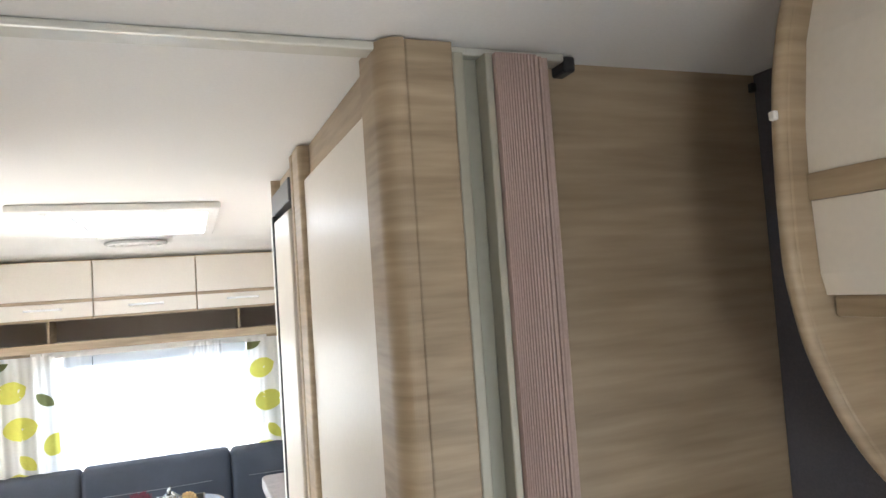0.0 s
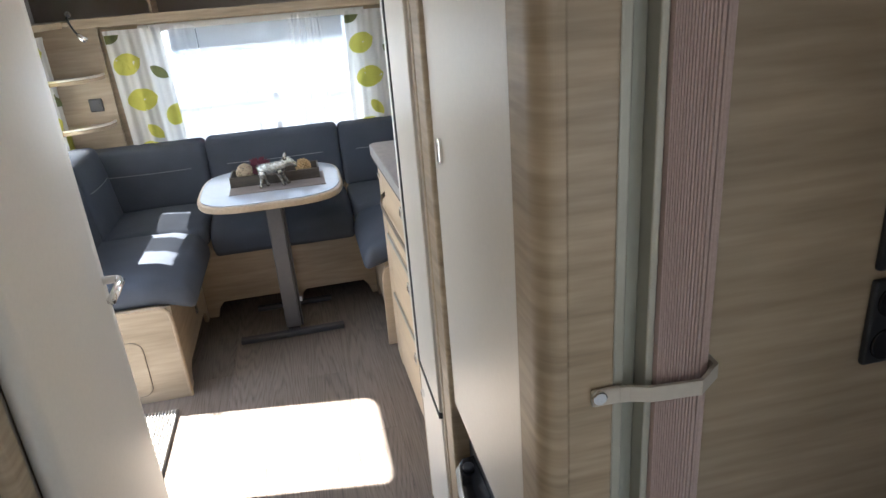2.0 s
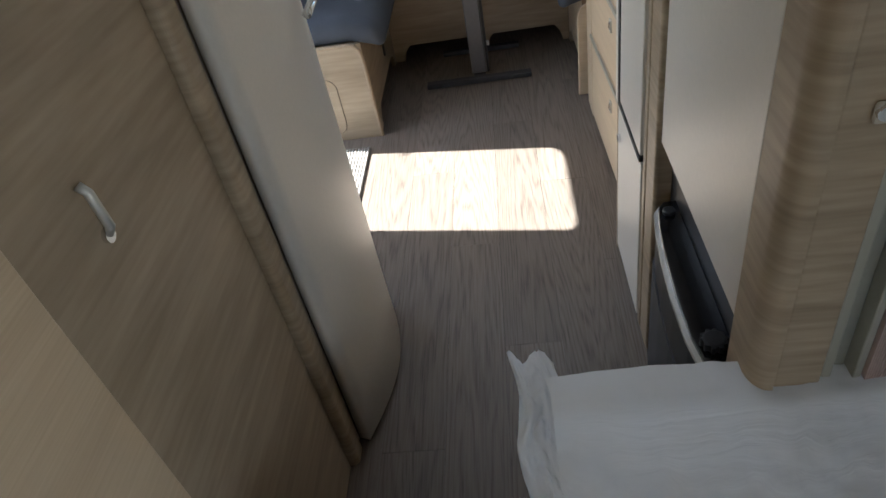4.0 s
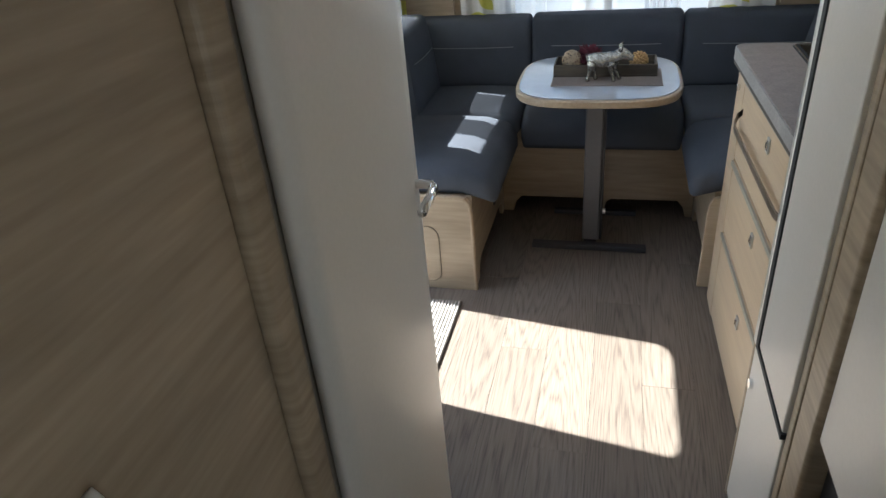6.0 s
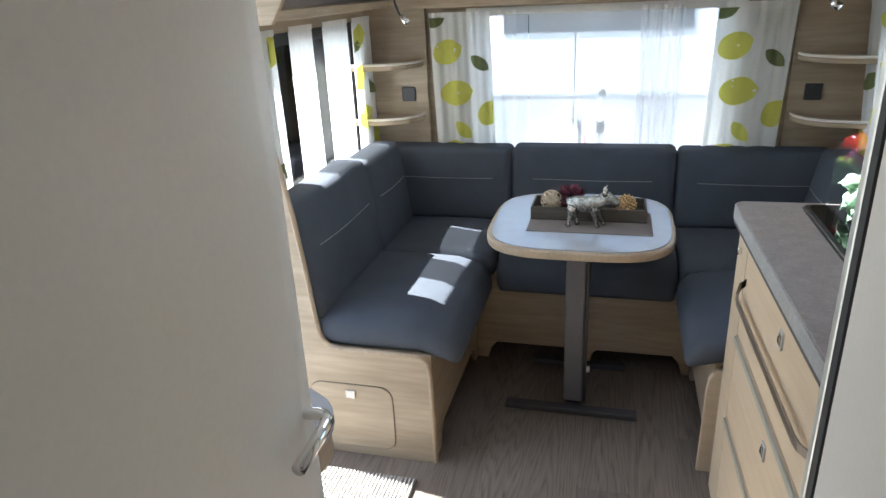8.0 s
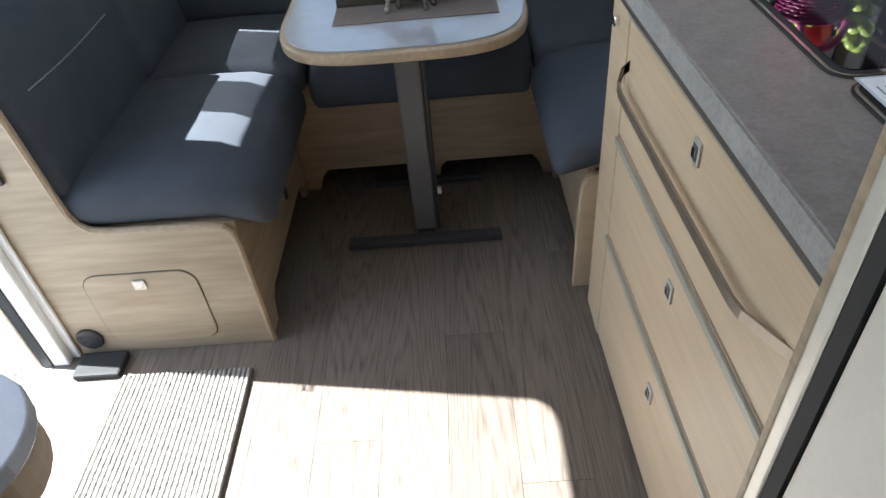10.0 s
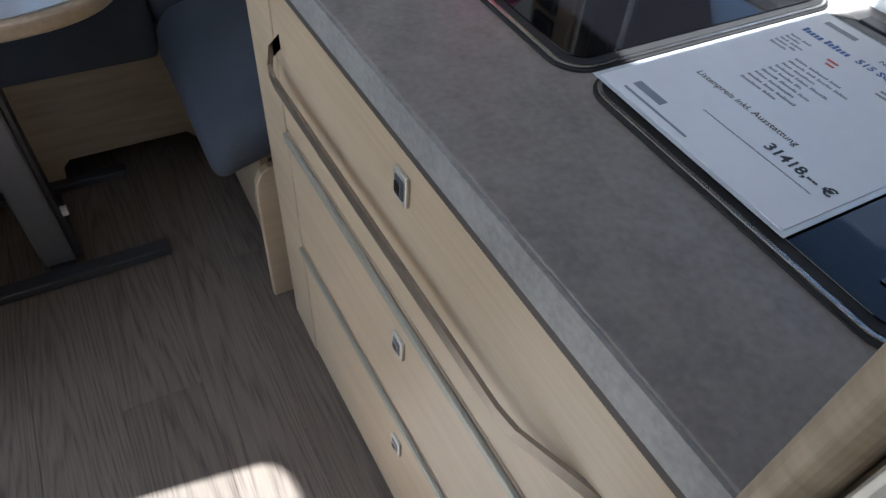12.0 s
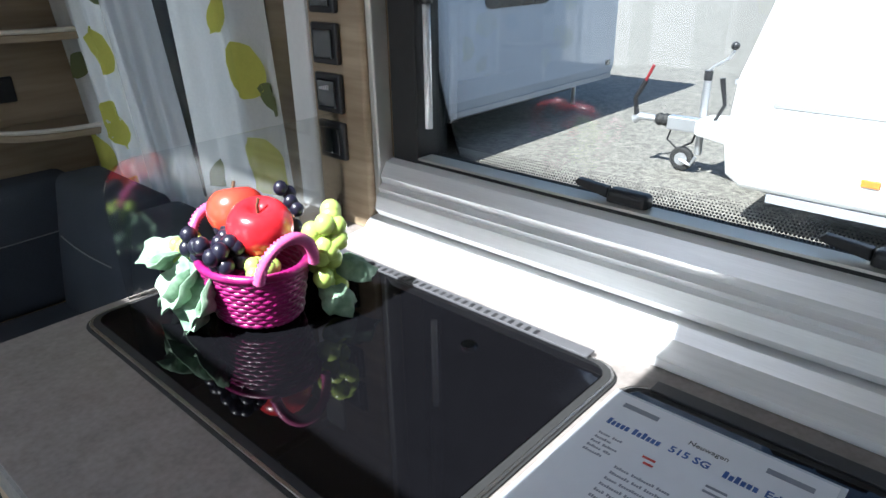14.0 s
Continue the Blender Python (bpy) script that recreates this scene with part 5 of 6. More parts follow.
tagged(solid("corner_bracket", box(1.034, 1.043, 0.680, 0.690, 1.905, 1.920, 0.002), BLACK, "tiny black bracket in the ceiling corner", "bracket"))

bed = thing("bed", (0.3, -0.4, 0), "double bed with a white mattress, foot end cut away", "bed")
part("base", prism([(-0.349, REAR + 0.003), (1.045, REAR + 0.003), (1.045, 0.685), (0.14, 0.685), (0.14, 0.50), (0.06, 0.45), (-0.349, 0.45)], "z", 0.0, 0.38), OAK, bed)
part("mattress", prism([(-0.349, REAR + 0.003), (1.045, REAR + 0.003), (1.045, 0.682), (0.13, 0.682), (0.12, 0.50), (0.05, 0.46), (-0.349, 0.46)], "z", 0.381, 0.520, 0.02, seg=3), MATTRESS, bed)


def sheet(u, v):
    x, y = -0.345 + 1.385 * u, -0.6 + 1.28 * v
    z = 0.530 + 0.022 * abs(noise.noise(Vector((x * 3.5 + y, y * 5, 0)))) + 0.014 * abs(noise.noise(Vector((x * 9, y * 7 - x * 4, 3)))) + 0.006 * abs(noise.noise(Vector((x * 23, y * 19, 5))))
    return (x, y, z)


bm = bmesh.new()
NU, NV = 130, 120
V = {}
for i in range(NU + 1):
    for j in range(NV + 1):
        V[i, j] = bm.verts.new(sheet(i / NU, j / NV))


def covered(x, y):
    return y < 0.49 + 0.02 * math.sin(x * 20) or x > 0.13
for i in range(NU):
    for j in range(NV):
        x, y, z = sheet((i + 0.5) / NU, (j + 0.5) / NV)
        if covered(x, y):
            bm.faces.new((V[i, j], V[i + 1, j], V[i + 1, j + 1], V[i, j + 1]))
bmesh.ops.delete(bm, geom=[v for v in bm.verts if not v.link_faces], context="VERTS")
for v in bm.verts:
    if v.co.x > 0.11 and v.co.y > 0.45:
        v.co.z += 0.055 * min(1.0, (v.co.y - 0.45) / 0.16) ** 2
cover = thing("plastic_cover", (0.4, 0.2, 0.52), "crumpled milky plastic sheet over the mattress", "plastic sheet")
part("sheet", bm, PLASTIC_SHEET, cover, smooth=True)


def flap(u, v):
    """A loose corner of the sheet that sticks out over the aisle."""
    x = 0.15 - 0.070 * v * (0.75 + 0.3 * u) + 0.006 * math.sin(17 * u)
    y = 0.30 + 0.44 * u + 0.012 * math.sin(9 * v + 5 * u)
    z = 0.544 + 0.020 * max(0.0, (u - 0.45) / 0.55) ** 2 - 0.030 * v * (1.2 - u) + 0.024 * abs(noise.noise(Vector((u * 7, v * 3, 1)))) * (0.4 + v) + 0.012 * abs(noise.noise(Vector((u * 19, v * 9, 2)))) + 0.012 * u * v
    return (x, y, z)


part("loose_corner", grid(flap, 60, 24), PLASTIC_SHEET, cover, smooth=True)


# ---------------------------------------------------------------- entrance
en = thing("door_frame", (-1.06, 2.2, 0), "white aluminium entrance door frame with rounded head", "door frame", kind="structure")
y0, y1 = DOOR[0], DOOR[1]
part("jamb", box(-1.10, -1.010, y1 + 0.001, y1 + 0.026, 0.0, 1.86, 0.004), WHITE, en)
part("jamb_lip", box(-1.058, -0.990, y1 + 0.0265, y1 + 0.038, 0.0, 1.86, 0.004), WHITE, en)
part("seal", box(-1.085, -1.055, y1 - 0.002, y1 + 0.0005, 0.0, 1.80, 0.003), RUBBER, en, "black rubber seal")
part("jamb", box(-1.10, -1.015, y0 - 0.034, y0 - 0.001, 0.0, 1.86, 0.004), WHITE, en)
HR, HZ = 0.070, 1.662
hd = [(y0, 1.88), (y0, HZ)] + [(y0 + HR - HR * math.cos(radians(g)), HZ + HR * math.sin(radians(g))) for g in range(15, 91, 15)] + [(y1 - HR + HR * math.sin(radians(g)), HZ + HR * math.cos(radians(g))) for g in range(0, 91, 15)] + [(y1, 1.88)]
part("head", prism(hd, "x", -1.095, -1.03), WHITE, en)
part("threshold", box(-1.10, -0.93, y0, y1 + 0.03, -0.028, -0.002, 0.003), ALU, en, "worn aluminium threshold")
part("strike_plate", box(-1.052, -1.047, y1 - 0.004, y1 + 0.0, 0.86, 0.94), ALU, en)
part("strike_pin", tube([(-1.05, y1 - 0.004, 0.89), (-1.05, y1 - 0.026, 0.89), (-1.05, y1 - 0.026, 0.915), (-1.05, y1 - 0.004, 0.915)], 0.004, 8), CHROME, en)
tagged(solid("kick_block", box(-0.975, -0.845, 2.415, 2.500, 0.001, 0.022, 0.006), RUBBER, "low black plastic cover in the entrance corner", "cover"))

mat_ = thing("door_mat", (-0.66, 2.15, 0), "ribbed grey entrance mat in the sun", "mat")
part("backing", box(-0.838, -0.484, 1.85, 2.416, 0.0005, 0.006), MAT_BASE, mat_)
for i in range(27):
    x = -0.831 + 0.01305 * i
    seg_ = [(x + 0.0007 * math.sin(k * 2.1 + i), 1.852 + 0.5625 * k / 60, 0.0095 + 0.0014 * math.sin(k * 3.0 + i * 1.7)) for k in range(61)]
    rb1 = bmesh.new()
    tube(seg_, 0.0060, 6, bm=rb1)
    part("rib", rb1, MAT_RIB, mat_, smooth=True)

# ---------------------------------------------------------------- price sheet on the sink
pr = thing("price_sheet", (0.74, 1.89, 0.96), "laminated white price sheet lying on the sink lid", "sheet of paper")
part("paper", box(0.600, 0.884, 1.787, 1.990, 0.9540, 0.9546), PAPER, pr)
part("laminate", box(0.596, 0.888, 1.782, 1.995, 0.9533, 0.9539), varied("clear_laminate", (0.62, 0.66, 0.70), 0.12, var=0.03), pr)


def line_of(body, u, v, size, material):
    """Print whose lines run from the front edge of the caravan backwards; u from the window side."""
    text("print", body, size, Matrix.Translation((0.884 - u, 1.990 - v, 0.9549)) @ Matrix.Rotation(radians(-90), 4, "Z"), material, pr, 0.0001, size * 0.022 if size > 0.012 else 0.0)


def bar(u, v, w, h, material):
    part("print_bar", box(0.884 - u - h / 2, 0.884 - u + h / 2, 1.990 - v - w, 1.990 - v, 0.9547, 0.9549), material, pr)


def word(u, v, counts, pitch, h, material):
    """Unreadable words as strokes of the size of their letters."""
    b = bmesh.new()
    k = 0
    for c in counts:
        for q in range(c):
            hh = h if (q == 0 or (q * 7 + c) % 5 == 0) else h * 0.72
            y = 1.990 - v - k * pitch
            box(0.884 - u - h / 2, 0.884 - u - h / 2 + hh, y - pitch * 0.74, y, 0.9547, 0.9549, bm=b)
            k += 1
        k += 1
    part("print_bar", b, material, pr)


line_of("Neuwagen", 0.028, 0.085, 0.0085, INK)
bar(0.016, 0.014, 0.036, 0.007, INKGREY)
bar(0.018, 0.150, 0.038, 0.007, INKGREY)
word(0.047, 0.014, (5,), 0.0046, 0.0092, INKBLUE)
word(0.047, 0.040, (6,), 0.0046, 0.0092, INKBLUE)
line_of("515 SG", 0.047, 0.075, 0.0125, INKBLUE)
word(0.047, 0.124, (6,), 0.0050, 0.0092, INKBLUE)
line_of("Edition", 0.047, 0.158, 0.0125, INKBLUE)
for i in range(5):
    word(0.068 + 0.007 * i, 0.016, ((5, 4), (7,), (4, 6), (6, 3), (8,))[i], 0.0024, 0.0032, INKGREY)
bar(0.072, 0.062, 0.012, 0.0028, INKRED)
bar(0.079, 0.066, 0.009, 0.0028, INKRED)
bar(0.070, 0.118, 0.018, 0.0028, INKGREY)
bar(0.077, 0.118, 0.026, 0.0028, INKGREY)
for i in range(3):
    bar(0.066 + 0.008 * i, 0.155, 0.018 + 0.012 * i, 0.0030, INKRED)
bar(0.104, 0.150, 0.030, 0.0030, INKGREY)
for i in range(9):
    word(0.100 + 0.0085 * i, 0.050, ((6, 9, 5), (8, 4, 7, 6), (5, 10), (9, 6, 8), (4, 7, 3), (8, 8, 5), (6, 12), (7, 5, 9), (10, 6))[i], 0.0023, 0.0034, INKGREY)
line_of("Listenpreis inkl. Ausstattung", 0.200, 0.030, 0.0098, INK)
line_of("31418,-- \u20ac", 0.222, 0.130, 0.0150, INK)
bar(0.262, 0.022, 0.034, 0.009, INKGREY)
bar(0.275, 0.022, 0.075, 0.0025, INKGREY)
bar(0.236, 0.075, 0.110, 0.0010, INKGREY)
pr.location.x -= 0.008

# ---------------------------------------------------------------- fruit basket
bk = thing("fruit_basket", (0.715, 2.375, 0.958), "magenta wicker basket with artificial fruit on the hob lid", "basket")
WICK = varied("magenta_wicker", (0.27, 0.010, 0.12), 0.32, var=0.25, scale=40, fine=200, bump=0.2, coat=0.3)
PINKWRAP = varied("pink_wrapped_cane", (0.66, 0.13, 0.34), 0.35, var=0.2, scale=60)
bc = Vector((0.733, 2.417, 0.9585))
RA, RB = 0.060, 0.074
FS = 0.74


def FP(x, y, z):
    """From the first, larger layout of the fruit to its true size."""
    return (0.733 + FS * (x - 0.715), 2.417 + FS * (y - 2.375), 0.9585 + FS * (z - 0.9585))



def rim(z):
    return 0.80 + 0.20 * (z / 0.068)


part("basket_floor", prism([(bc.x + RA * 0.76 * math.cos(g * math.pi / 16), bc.y + RB * 0.76 * math.sin(g * math.pi / 16)) for g in range(32)], "z", bc.z, bc.z + 0.006), WICK, bk)
for k in range(12):
    z = 0.004 + k * 0.0058
    pts = []
    for i in range(96):
        g = 2 * math.pi * i / 96
        w = 1 + 0.016 * math.sin(24 * g + math.pi * k) + 0.006 * math.sin(7 * g + k * 1.7)
        pts.append((bc.x + RA * rim(z) * w * math.cos(g), bc.y + RB * rim(z) * w * math.sin(g), bc.z + z))
    part("woven_strand", tube(pts, 0.0034, 6, closed=True), WICK, bk, smooth=True)
for i in range(48):
    g = 2 * math.pi * i / 48
    b1 = bmesh.new()
    tube([(bc.x + RA * rim(z) * math.cos(g), bc.y + RB * rim(z) * math.sin(g), bc.z + z) for z in (0.0, 0.025, 0.05, 0.070)], 0.0020, 5, bm=b1)
    part("stake", b1, WICK, bk, smooth=True)
part("rim", tube([(bc.x + RA * 1.01 * math.cos(2 * math.pi * i / 60), bc.y + RB * 1.01 * math.sin(2 * math.pi * i / 60), bc.z + 0.071) for i in range(60)], 0.0055, 8, closed=True), WICK, bk, smooth=True)
for s, nm in ((-1, "handle"), (1, "handle")):
    hpts, hr = [], []
    for i in range(57):
        g = math.pi * i / 56
        hpts.append((bc.x + 0.038 * math.cos(g), bc.y + s * (RB * 0.97 + 0.012 * math.sin(g)), bc.z + 0.070 + 0.046 * math.sin(g)))
        hr.append(0.0074 if i % 2 else 0.0050)
    part(nm, tube(hpts, hr, 10), PINKWRAP, bk, "pink wrapped handle", smooth=True)
APPLE = varied("red_apple_skin", (0.58, 0.02, 0.03), 0.22, var=0.35, scale=9, fine=60, coat=0.4)
PEACH = varied("red_yellow_apple_skin", (0.66, 0.08, 0.04), 0.25, scale=9, fine=20, col2=(0.58, 0.02, 0.03), coat=0.4)
DARKGRAPE = varied("blue_black_grape", (0.014, 0.013, 0.028), 0.35, var=0.3, scale=30)
GREENGRAPE = varied("pale_green_grape", (0.46, 0.60, 0.14), 0.25, var=0.15, scale=30)
LEAFM = varied("grey_green_fabric_leaf", (0.31, 0.43, 0.31), 0.65, scale=25, fine=90, bump=0.3, col2=(0.11, 0.21, 0.13))
STEMM = varied("brown_stem", (0.10, 0.06, 0.03), 0.7)


def apple(c, r, m, tilt):
    t = thing("artificial_apple", c, "glossy red artificial apple in the basket", "fruit", "apples in the basket")
    b = bmesh.new()
    bmesh.ops.create_uvsphere(b, u_segments=24, v_segments=16, radius=1)
    for v in b.verts:
        d = math.hypot(v.co.x, v.co.y)
        v.co.z = v.co.z * 0.92 - 0.42 * math.exp(-(d / 0.30) ** 2) * (1 if v.co.z > 0 else -0.6)
        k = 1 + 0.06 * v.co.z
        v.co.x, v.co.y = v.co.x * k, v.co.y * k
    bmesh.ops.transform(b, matrix=Matrix.Translation(c) @ pose(0, 0, 0, *tilt) @ Matrix.Scale(r, 4), verts=b.verts)
    part("flesh", b, m, t, smooth=True)
    up = pose(0, 0, 0, *tilt) @ Vector((0, 0, 1))
    C = Vector(c)
    part("stem", tube([C + up * r * 0.45, C + up * r * 0.8, C + up * r * 1.02 + Vector((0.003, 0, 0))], 0.0022, 6), STEMM, t)


apple(FP(0.728, 2.360, 1.106), 0.054 * FS, APPLE, (12, -8, 0))
apple(FP(0.735, 2.440, 1.112), 0.050 * FS, PEACH, (-20, 10, 0))


def bunch(name, cells, r, m, label):
    t = thing(name, cells[0], label, "fruit", "grapes in the basket")
    r = r * FS
    cells = [FP(*c) for c in cells]
    for c in cells:
        part("grape", ball(c, r, u=12, v=8, scale=(1, 1, 1.08)), m, t, smooth=True)
    part("stalk", tube([Vector(cells[0]) + Vector((0, 0, 0.003)), Vector(cells[len(cells) // 2]), Vector(cells[-1])], 0.0018, 5), STEMM, t)


random.seed(21)
bunch("dark_grapes", [(0.66 + random.uniform(-0.03, 0.045), 2.375 + random.uniform(-0.035, 0.075), 1.062 + random.uniform(-0.010, 0.040)) for i in range(26)], 0.0140, DARKGRAPE, "blue-black artificial grapes spilling from the basket")
bunch("dark_grapes", [(0.80 + random.uniform(-0.012, 0.018), 2.375 + random.uniform(-0.015, 0.025), 1.085 + 0.012 * i) for i in range(6)], 0.0125, DARKGRAPE, "blue-black artificial grapes behind the apples")
bunch("green_grapes", [(0.80 + random.uniform(-0.018, 0.022), 2.285 + random.uniform(-0.014, 0.022), 1.125 - 0.0075 * i) for i in range(20)], 0.0175, GREENGRAPE, "pale green artificial grapes hanging over the basket rim")
bunch("green_grapes", [(0.68 + random.uniform(-0.01, 0.03), 2.315 + random.uniform(-0.01, 0.02), 1.055 + random.uniform(-0.008, 0.012)) for i in range(6)], 0.0135, GREENGRAPE, "pale green artificial grapes under the handle")
bunch("green_grapes", [(0.655 + random.uniform(-0.015, 0.025), 2.475 + random.uniform(-0.02, 0.025), 1.055 + random.uniform(-0.012, 0.020)) for i in range(9)], 0.0135, GREENGRAPE, "pale green artificial grapes at the basket end")


def leaf(c, way, side_, size, label="grey-green fabric vine leaf on the basket"):
    """A lobed, cupped leaf of cloth."""
    c, w, s = Vector(FP(*c)), Vector(way).normalized(), Vector(side_).normalized()
    size = size * 0.92
    nrm = w.cross(s).normalized()
    b = bmesh.new()
    n = 30
    ctr = b.verts.new(c + w * size * 0.45 + nrm * 0.006)
    ring1, ring2 = [], []
    for i in range(n):
        g = 2 * math.pi * i / n
        r = size * (0.47 + 0.055 * math.cos(5 * g) + 0.025 * math.cos(12 * g))
        for f, ring, cup in ((0.55, ring1, 0.10), (1.0, ring2, -0.16)):
            p = c + w * (size * 0.45 + r * f * math.cos(g)) + s * (r * f * 0.85 * math.sin(g)) + nrm * (cup * size * (0.3 + abs(math.sin(g))) + 0.03 * size * math.sin(4 * g))
            ring.append(b.verts.new(p))
    for i in range(n):
        j = (i + 1) % n
        b.faces.new((ctr, ring1[i], ring1[j]))
        b.faces.new((ring1[i], ring2[i], ring2[j], ring1[j]))
    fs = b.faces[:]
    bmesh.ops.recalc_face_normals(b, faces=fs)
    bmesh.ops.solidify(b, geom=fs, thickness=0.0012)
    solid("vine_leaf", b, LEAFM, label, "leaf", "leaves on the basket", smooth=True)


leaf((0.645, 2.385, 1.045), (-0.55, -0.12, -0.85), (0.1, 1, -0.1), 0.075)
leaf((0.645, 2.425, 1.050), (-0.55, 0.25, -0.75), (0.2, 1, 0.1), 0.085)
leaf((0.660, 2.475, 1.055), (-0.4, 0.7, -0.3), (0.8, 0.4, 0.1), 0.075)
leaf((0.650, 2.480, 1.060), (-0.7, 0.4, -0.2), (0.4, 0.8, 0.3), 0.065)
leaf((0.640, 2.405, 1.020), (-0.45, 0.05, -0.9), (0.1, 1, 0.1), 0.075)
leaf((0.655, 2.450, 1.030), (-0.6, 0.45, -0.7), (0.5, 0.9, -0.2), 0.080)
leaf((0.670, 2.500, 1.040), (-0.2, 0.85, -0.5), (0.9, 0.1, 0.2), 0.070)
leaf((0.800, 2.285, 1.010), (0.05, -0.60, -0.70), (1, -0.1, 0.1), 0.062)
leaf((0.820, 2.300, 1.030), (0.75, -0.35, -0.25), (0.3, 0.9, 0.1), 0.070)

# ---------------------------------------------------------------- outside
GRAVEL = varied("pale_grey_asphalt", (0.165, 0.155, 0.135), 0.9, var=0.7, scale=22, fine=120, bump=0.6, dist=0.006)
gm = bmesh.new()
bmesh.ops.create_grid(gm, x_segments=1, y_segments=1, size=400)
bmesh.ops.translate(gm, verts=gm.verts, vec=(0, 0, -0.52))
solid("ground", gm, GRAVEL, "sunlit pale grey asphalt yard", "ground", kind="structure")
BODY = varied("white_caravan_skin", (0.78, 0.78, 0.77), 0.3, var=0.02, scale=1, fine=50)
TRIMGREY = varied("grey_caravan_trim", (0.30, 0.31, 0.33), 0.5, var=0.1)
AMBER = varied("amber_lens", (0.70, 0.20, 0.02), 0.2, var=0.1)
DARKWIN = varied("tinted_caravan_window", (0.02, 0.025, 0.03), 0.06, var=0.1)
REDGRIP = varied("red_plastic_grip", (0.22, 0.015, 0.02), 0.4, var=0.1)
# dark blue-grey that carries the shade on the broadside caravan in its colour
SHADESKIN = varied("shaded_caravan_skin", (0.27, 0.31, 0.37), 0.35, var=0.03, scale=1, fine=50)
CONC = varied("zinc_plated_steel", (0.52, 0.53, 0.55), 0.4, metal=0.8, var=0.1, scale=10)


def drawbar(parent, o, way):
    """Hitch, cover, jockey wheel and levers in front of a caravan. o: the middle of the body's front foot; way: along +y or -y."""
    ox, oy, oz = o
    w = way

    def P(f, s, z):
        return (ox + s, oy + w * f, oz + z)
    pts = [(-0.42, 0.0), (0.42, 0.0), (0.14, 0.62), (-0.14, 0.62)]
    bm_ = prism([(ox + p[0], oy + w * p[1]) for p in pts], "z", oz + 0.02, oz + 0.16, 0.03)
    part("drawbar_cover", bm_, BODY, parent, "white drawbar cover")
    part("hitch_tube", box(ox - 0.05, ox + 0.05, min(oy + w * 0.62, oy + w * 0.92), max(oy + w * 0.62, oy + w * 0.92), oz + 0.02, oz + 0.14, 0.01), CONC, parent)
    part("bellows", tube([P(0.92, 0, 0.09), P(0.95, 0, 0.09), P(0.98, 0, 0.09), P(1.01, 0, 0.09), P(1.04, 0, 0.09)], [0.05, 0.06, 0.05, 0.06, 0.045], 14), RUBBER, parent)
    part("coupling", tube([P(1.04, 0, 0.09), P(1.20, 0, 0.09), P(1.26, 0, 0.05)], [0.03, 0.035, 0.04], 12), CONC, parent)
    part("coupling_lever", tube([P(1.24, 0, 0.10), P(1.27, 0, 0.25), P(1.18, 0, 0.42)], [0.025, 0.022, 0.025], 10), BLACK, parent)
    part("coupling_grip", tube([P(1.20, 0, 0.38), P(1.12, 0, 0.56)], 0.014, 10), REDGRIP, parent)
    part("jockey_post", tube([P(0.66, 0.10, -0.20), P(0.66, 0.10, 0.46)], 0.032, 14), CONC, parent)
    part("jockey_cap", tube([P(0.66, 0.10, 0.46), P(0.66, 0.10, 0.54)], 0.036, 14), BLACK, parent)
    part("crank", tube([P(0.66, 0.10, 0.54), P(0.62, 0.10, 0.58), P(0.50, 0.10, 0.66), P(0.47, 0.10, 0.72)], 0.012, 8), CONC, parent)
    part("crank_knob", ball(P(0.47, 0.10, 0.76), 0.035), BLACK, parent)
    wheel = part("jockey_wheel", disc((ox + 0.10, oy + w * 0.80, -0.52 + 0.115), 0.112, "x", 0.06, 28, 0.02), RUBBER, parent)
    part("hub", disc((ox + 0.10, oy + w * 0.80, -0.405), 0.06, "x", 0.065, 20), CONC, wheel)
    part("wheel_fork", tube([P(0.66, 0.06, -0.22), P(0.70, 0.05, -0.30), (ox + 0.05, oy + w * 0.80, -0.405)], 0.016, 8), CONC, parent)
    part("brake_lever", tube([P(0.50, -0.06, 0.14), P(0.42, -0.08, 0.30), P(0.47, -0.08, 0.52)], [0.016, 0.016, 0.024], 8), BLACK, parent)
    part("cable", tube([P(0.9, 0.05, 0.05), P(0.95, 0.07, -0.10), P(0.85, 0.08, -0.18), P(0.72, 0.08, -0.10), P(0.66, 0.08, 0.10)], 0.01, 6), RUBBER, parent)


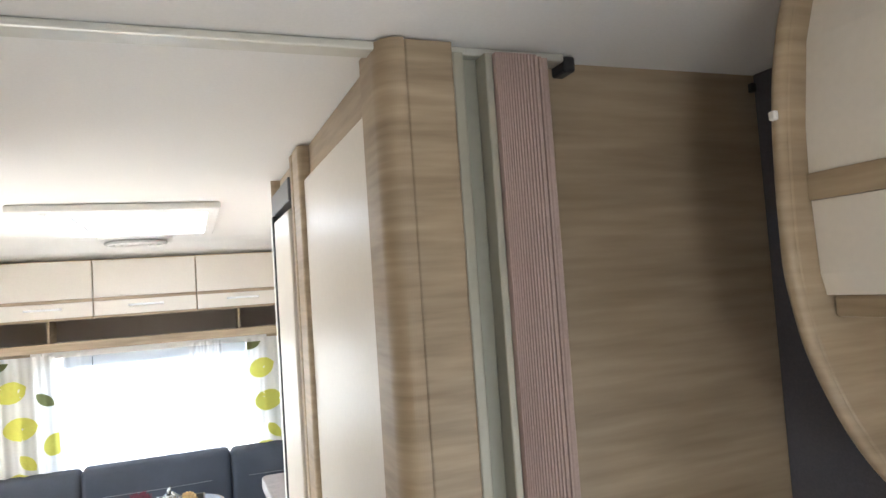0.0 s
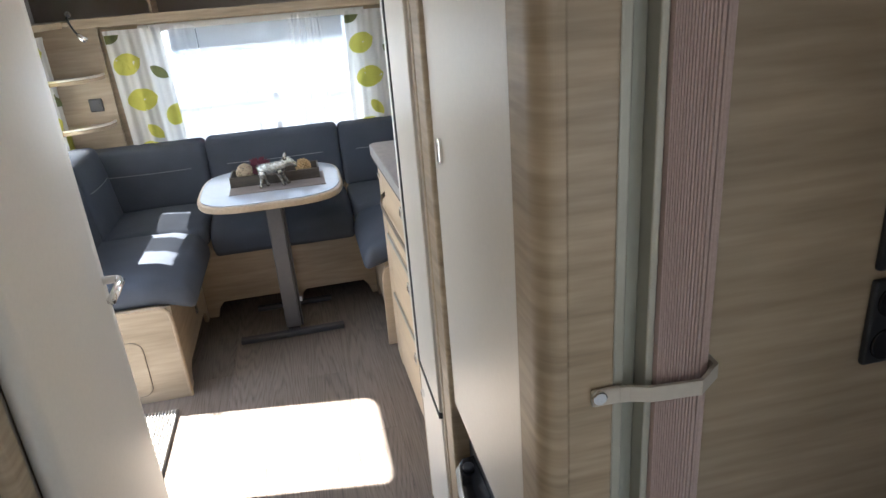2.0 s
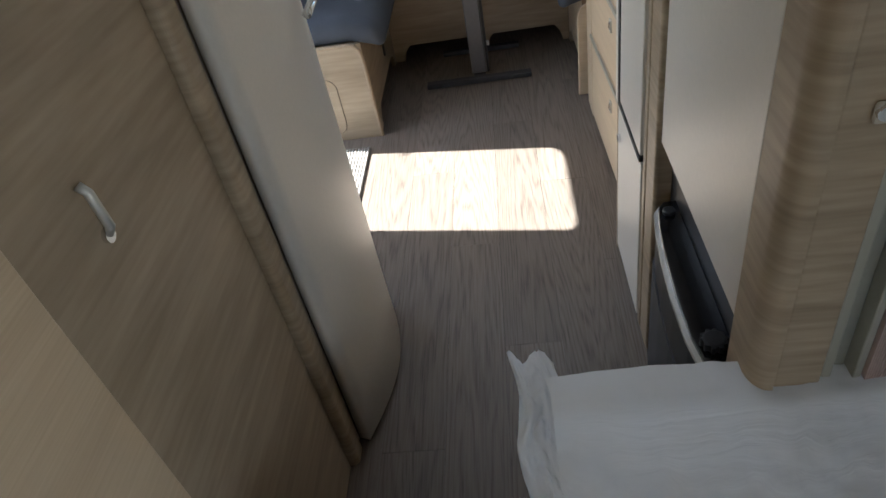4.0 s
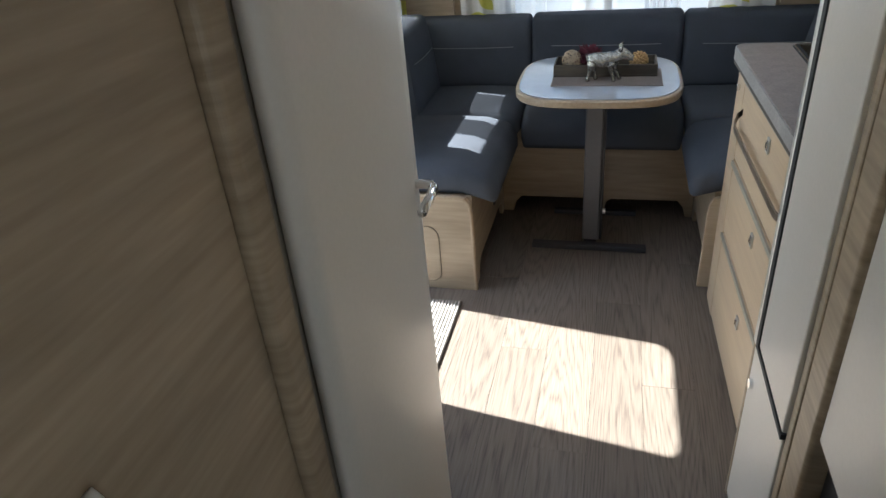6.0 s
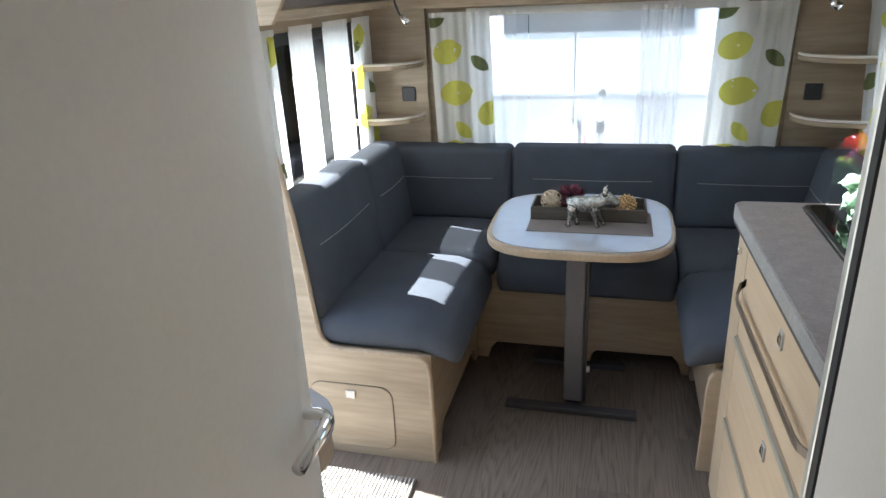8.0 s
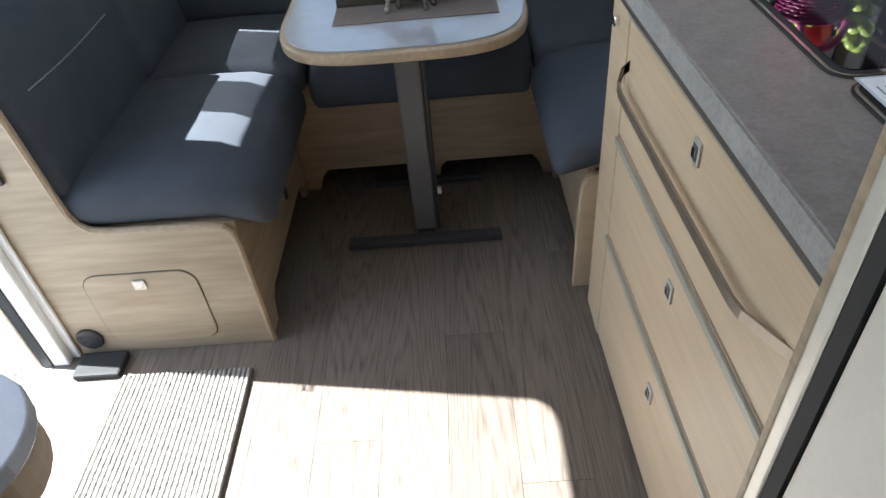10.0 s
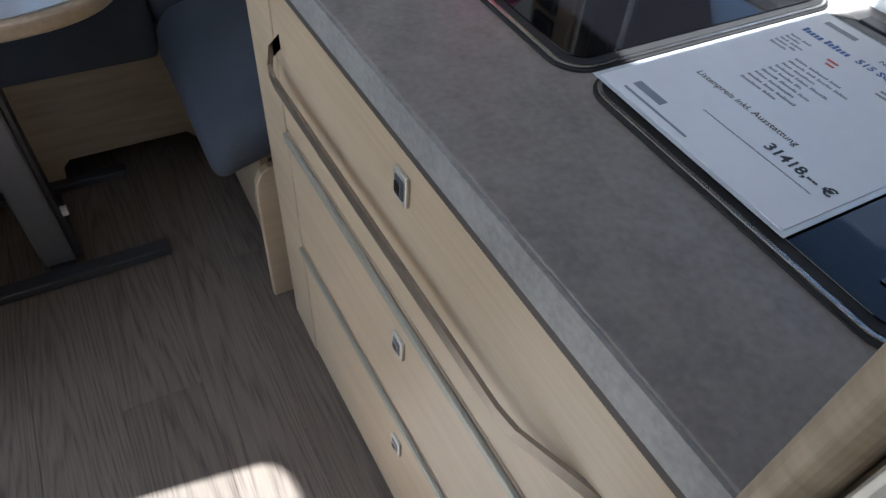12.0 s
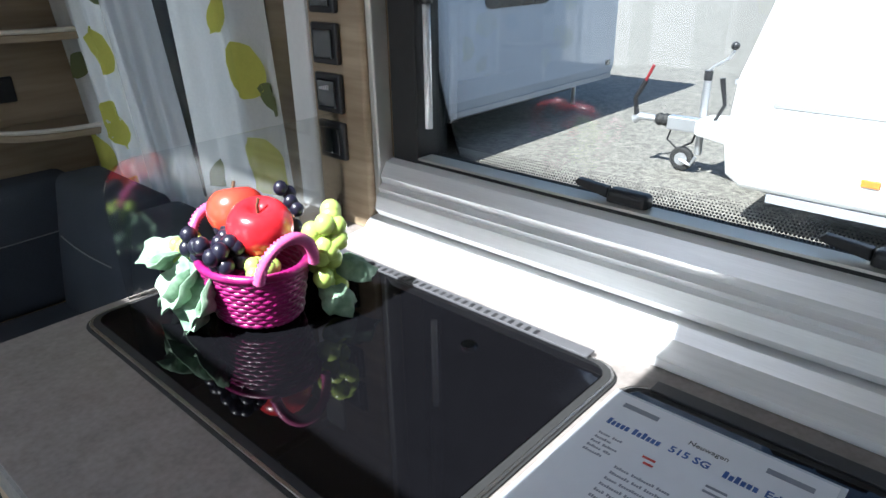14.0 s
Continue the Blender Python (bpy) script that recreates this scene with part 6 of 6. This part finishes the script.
def caravan(name, x0, x1, ya, yb, label, front):
    """A parked caravan. front: -1 or 1, the end along y that carries the drawbar."""
    t = thing("caravan", ((x0 + x1) / 2, (ya + yb) / 2, -0.52), label, "caravan", "parked caravans")
    f, r = (yb, ya) if front > 0 else (ya, yb)
    s = front
    prof_ = [(f - s * 0.16, -0.20), (f - s * 0.04, -0.12), (f, 0.10), (f - s * 0.03, 0.55), (f - s * 0.18, 1.05), (f - s * 0.42, 1.75), (f - s * 0.62, 2.05), (r + s * 0.3, 2.12), (r, 1.9), (r, -0.20)]
    b_ = prism(prof_, "x", x0, x1, 0.07, seg=4)
    body = part("body", b_, BODY, t)
    part("skirt", box(x0 + 0.02, x1 - 0.02, ya + 0.35, yb - 0.35, -0.26, -0.2005), TRIMGREY, t)
    part("chassis", box(x0 + 0.4, x1 - 0.4, ya + 0.5, yb - 0.5, -0.36, -0.2605), ANTHRACITE, t)
    for x, e in ((x0 - 0.004, 1), (x1 + 0.004, -1)):
        for a, b in ((0.14, 0.34), (0.52, 0.78)):
            wy0, wy1 = ya + (yb - ya) * a, ya + (yb - ya) * b
            part("side_window", prism(rounded(wy0, wy1, 0.95, 1.5, 0.08), "x", x - 0.012, x + 0.012), DARKWIN, t, "tinted side window")
        part("trim_strip", box(min(x, x + e * 0.01) - 0.004, max(x, x + e * 0.01) + 0.004, ya + 0.3, yb - 0.3, 0.40, 0.43), TRIMGREY, t)
        part("marker_lamp", box(x - 0.012, x + 0.012, f - s * 0.95 - 0.055, f - s * 0.95 + 0.055, -0.02, 0.03, 0.006), AMBER, t, "amber side marker")
        wl = part("wheel", disc((x + e * 0.12, (ya + yb) / 2 - s * 0.3, -0.52 + 0.32), 0.32, "x", 0.2, 36, 0.03), RUBBER, t)
        part("rim", disc((x + e * 0.02, (ya + yb) / 2 - s * 0.3, -0.20), 0.20, "x", 0.02, 28, 0.005), CONC, wl)
    part("front_window", prism([(f - s * 0.19 + s * 0.012, 1.08), (f - s * 0.40 + s * 0.012, 1.68), (f - s * 0.46, 1.66), (f - s * 0.25, 1.06)], "x", x0 + 0.25, x1 - 0.25), DARKWIN, t, "tinted front window")
    part("locker_line", box(x0 + 0.12, x1 - 0.12, min(f - s * 0.01, f + s * 0.012), max(f - s * 0.01, f + s * 0.012), 0.50, 0.53), TRIMGREY, t)
    drawbar(t, ((x0 + x1) / 2, f - s * 0.05, -0.14), s)
    return t


caravan("caravan_b", 5.05, 7.2, -3.2, 3.40, "white caravan with drawbar and jockey wheel parked in the sun", 1)
caravan("caravan_c", -1.25, 0.95, 7.1, 12.6, "white caravan facing the front window, parked in the yard", -1)
ca = thing("caravan", (5.0, 7.2, -0.52), "caravan parked broadside, the shade on its side put into its blue-grey colour", "caravan", "parked caravans")
part("body", prism([(6.15, -0.10), (6.12, 0.0), (6.12, 1.9), (6.2, 2.1), (8.3, 2.1), (8.35, 1.9), (8.35, -0.10)], "x", 2.2, 8.45, 0.05, seg=3), SHADESKIN, ca)
part("skirt", box(2.25, 8.40, 6.14, 8.33, -0.16, -0.101), TRIMGREY, ca)
part("chassis", box(2.8, 8.0, 6.5, 8.0, -0.30, -0.161), ANTHRACITE, ca)
for x in (3.9, 6.3):
    part("side_window", prism(rounded(x - 0.55, x + 0.55, 0.85, 1.45, 0.08), "y", 6.105, 6.13), DARKWIN, ca)
part("side_lamp", box(8.20, 8.30, 6.105, 6.118, 0.02, 0.08, 0.004), DARKWIN, ca)
part("corner_trim", box(8.452, 8.49, 6.16, 6.22, -0.05, 2.0, 0.01), RUBBER, ca)
wl = part("wheel", disc((4.1, 6.24, -0.20), 0.32, "y", 0.2, 36, 0.03), RUBBER, ca)
part("rim", disc((4.1, 6.138, -0.20), 0.20, "y", 0.012, 28, 0.004), CONC, wl)
part("leg", tube([(8.1, 6.5, -0.52), (8.1, 6.5, -0.16)], 0.03, 10), CONC, ca)
LEAVES = varied("hedge_leaves", (0.07, 0.11, 0.035), 0.7, var=0.4, scale=5)
random.seed(11)
hg = bmesh.new()
for i in range(1800):
    c = Vector((-11.0 + random.uniform(-0.5, 0.5), random.uniform(-2, 12), -0.5 + abs(random.gauss(0.5, 0.33))))
    d = Vector((random.uniform(-1, 1), random.uniform(-1, 1), random.uniform(-1, 1))).normalized()
    e = d.orthogonal().normalized() * 0.09
    d = d * 0.14
    f = [hg.verts.new(p) for p in (c - d, c + e, c + d, c - e)]
    hg.faces.new(f)
solid("hedge", hg, LEAVES, "low dark green hedge at the edge of the yard", "hedge", kind="stuff")

# ---------------------------------------------------------------- floor planks
WID, LONG = 0.160, 1.22
plank = finish(box(-WID / 2 + 0.0005, WID / 2 - 0.0005, -LONG / 2 + 0.0005, LONG / 2 - 0.0005, -0.0028, 0.0), "plank", PLANK)
i, x = 0, 0.032 - 7 * WID
while x < HALF:
    xa, xb = max(x, -HALF), min(x + WID, HALF)
    y = REAR - ((i * 0.37 + 0.18) % 1.0) * LONG
    while y < FRONT:
        a, b = max(y, REAR), min(y + LONG, FRONT)
        if b - a > 0.05 and xb - xa > 0.01:
            ob = new("plank", plank)
            ob.parent = floor
            ob.location = ((xa + xb) / 2, (a + b) / 2, 0)
            ob.scale = ((xb - xa) / WID, (b - a) / LONG, 1)
        y += LONG
    i, x = i + 1, x + WID
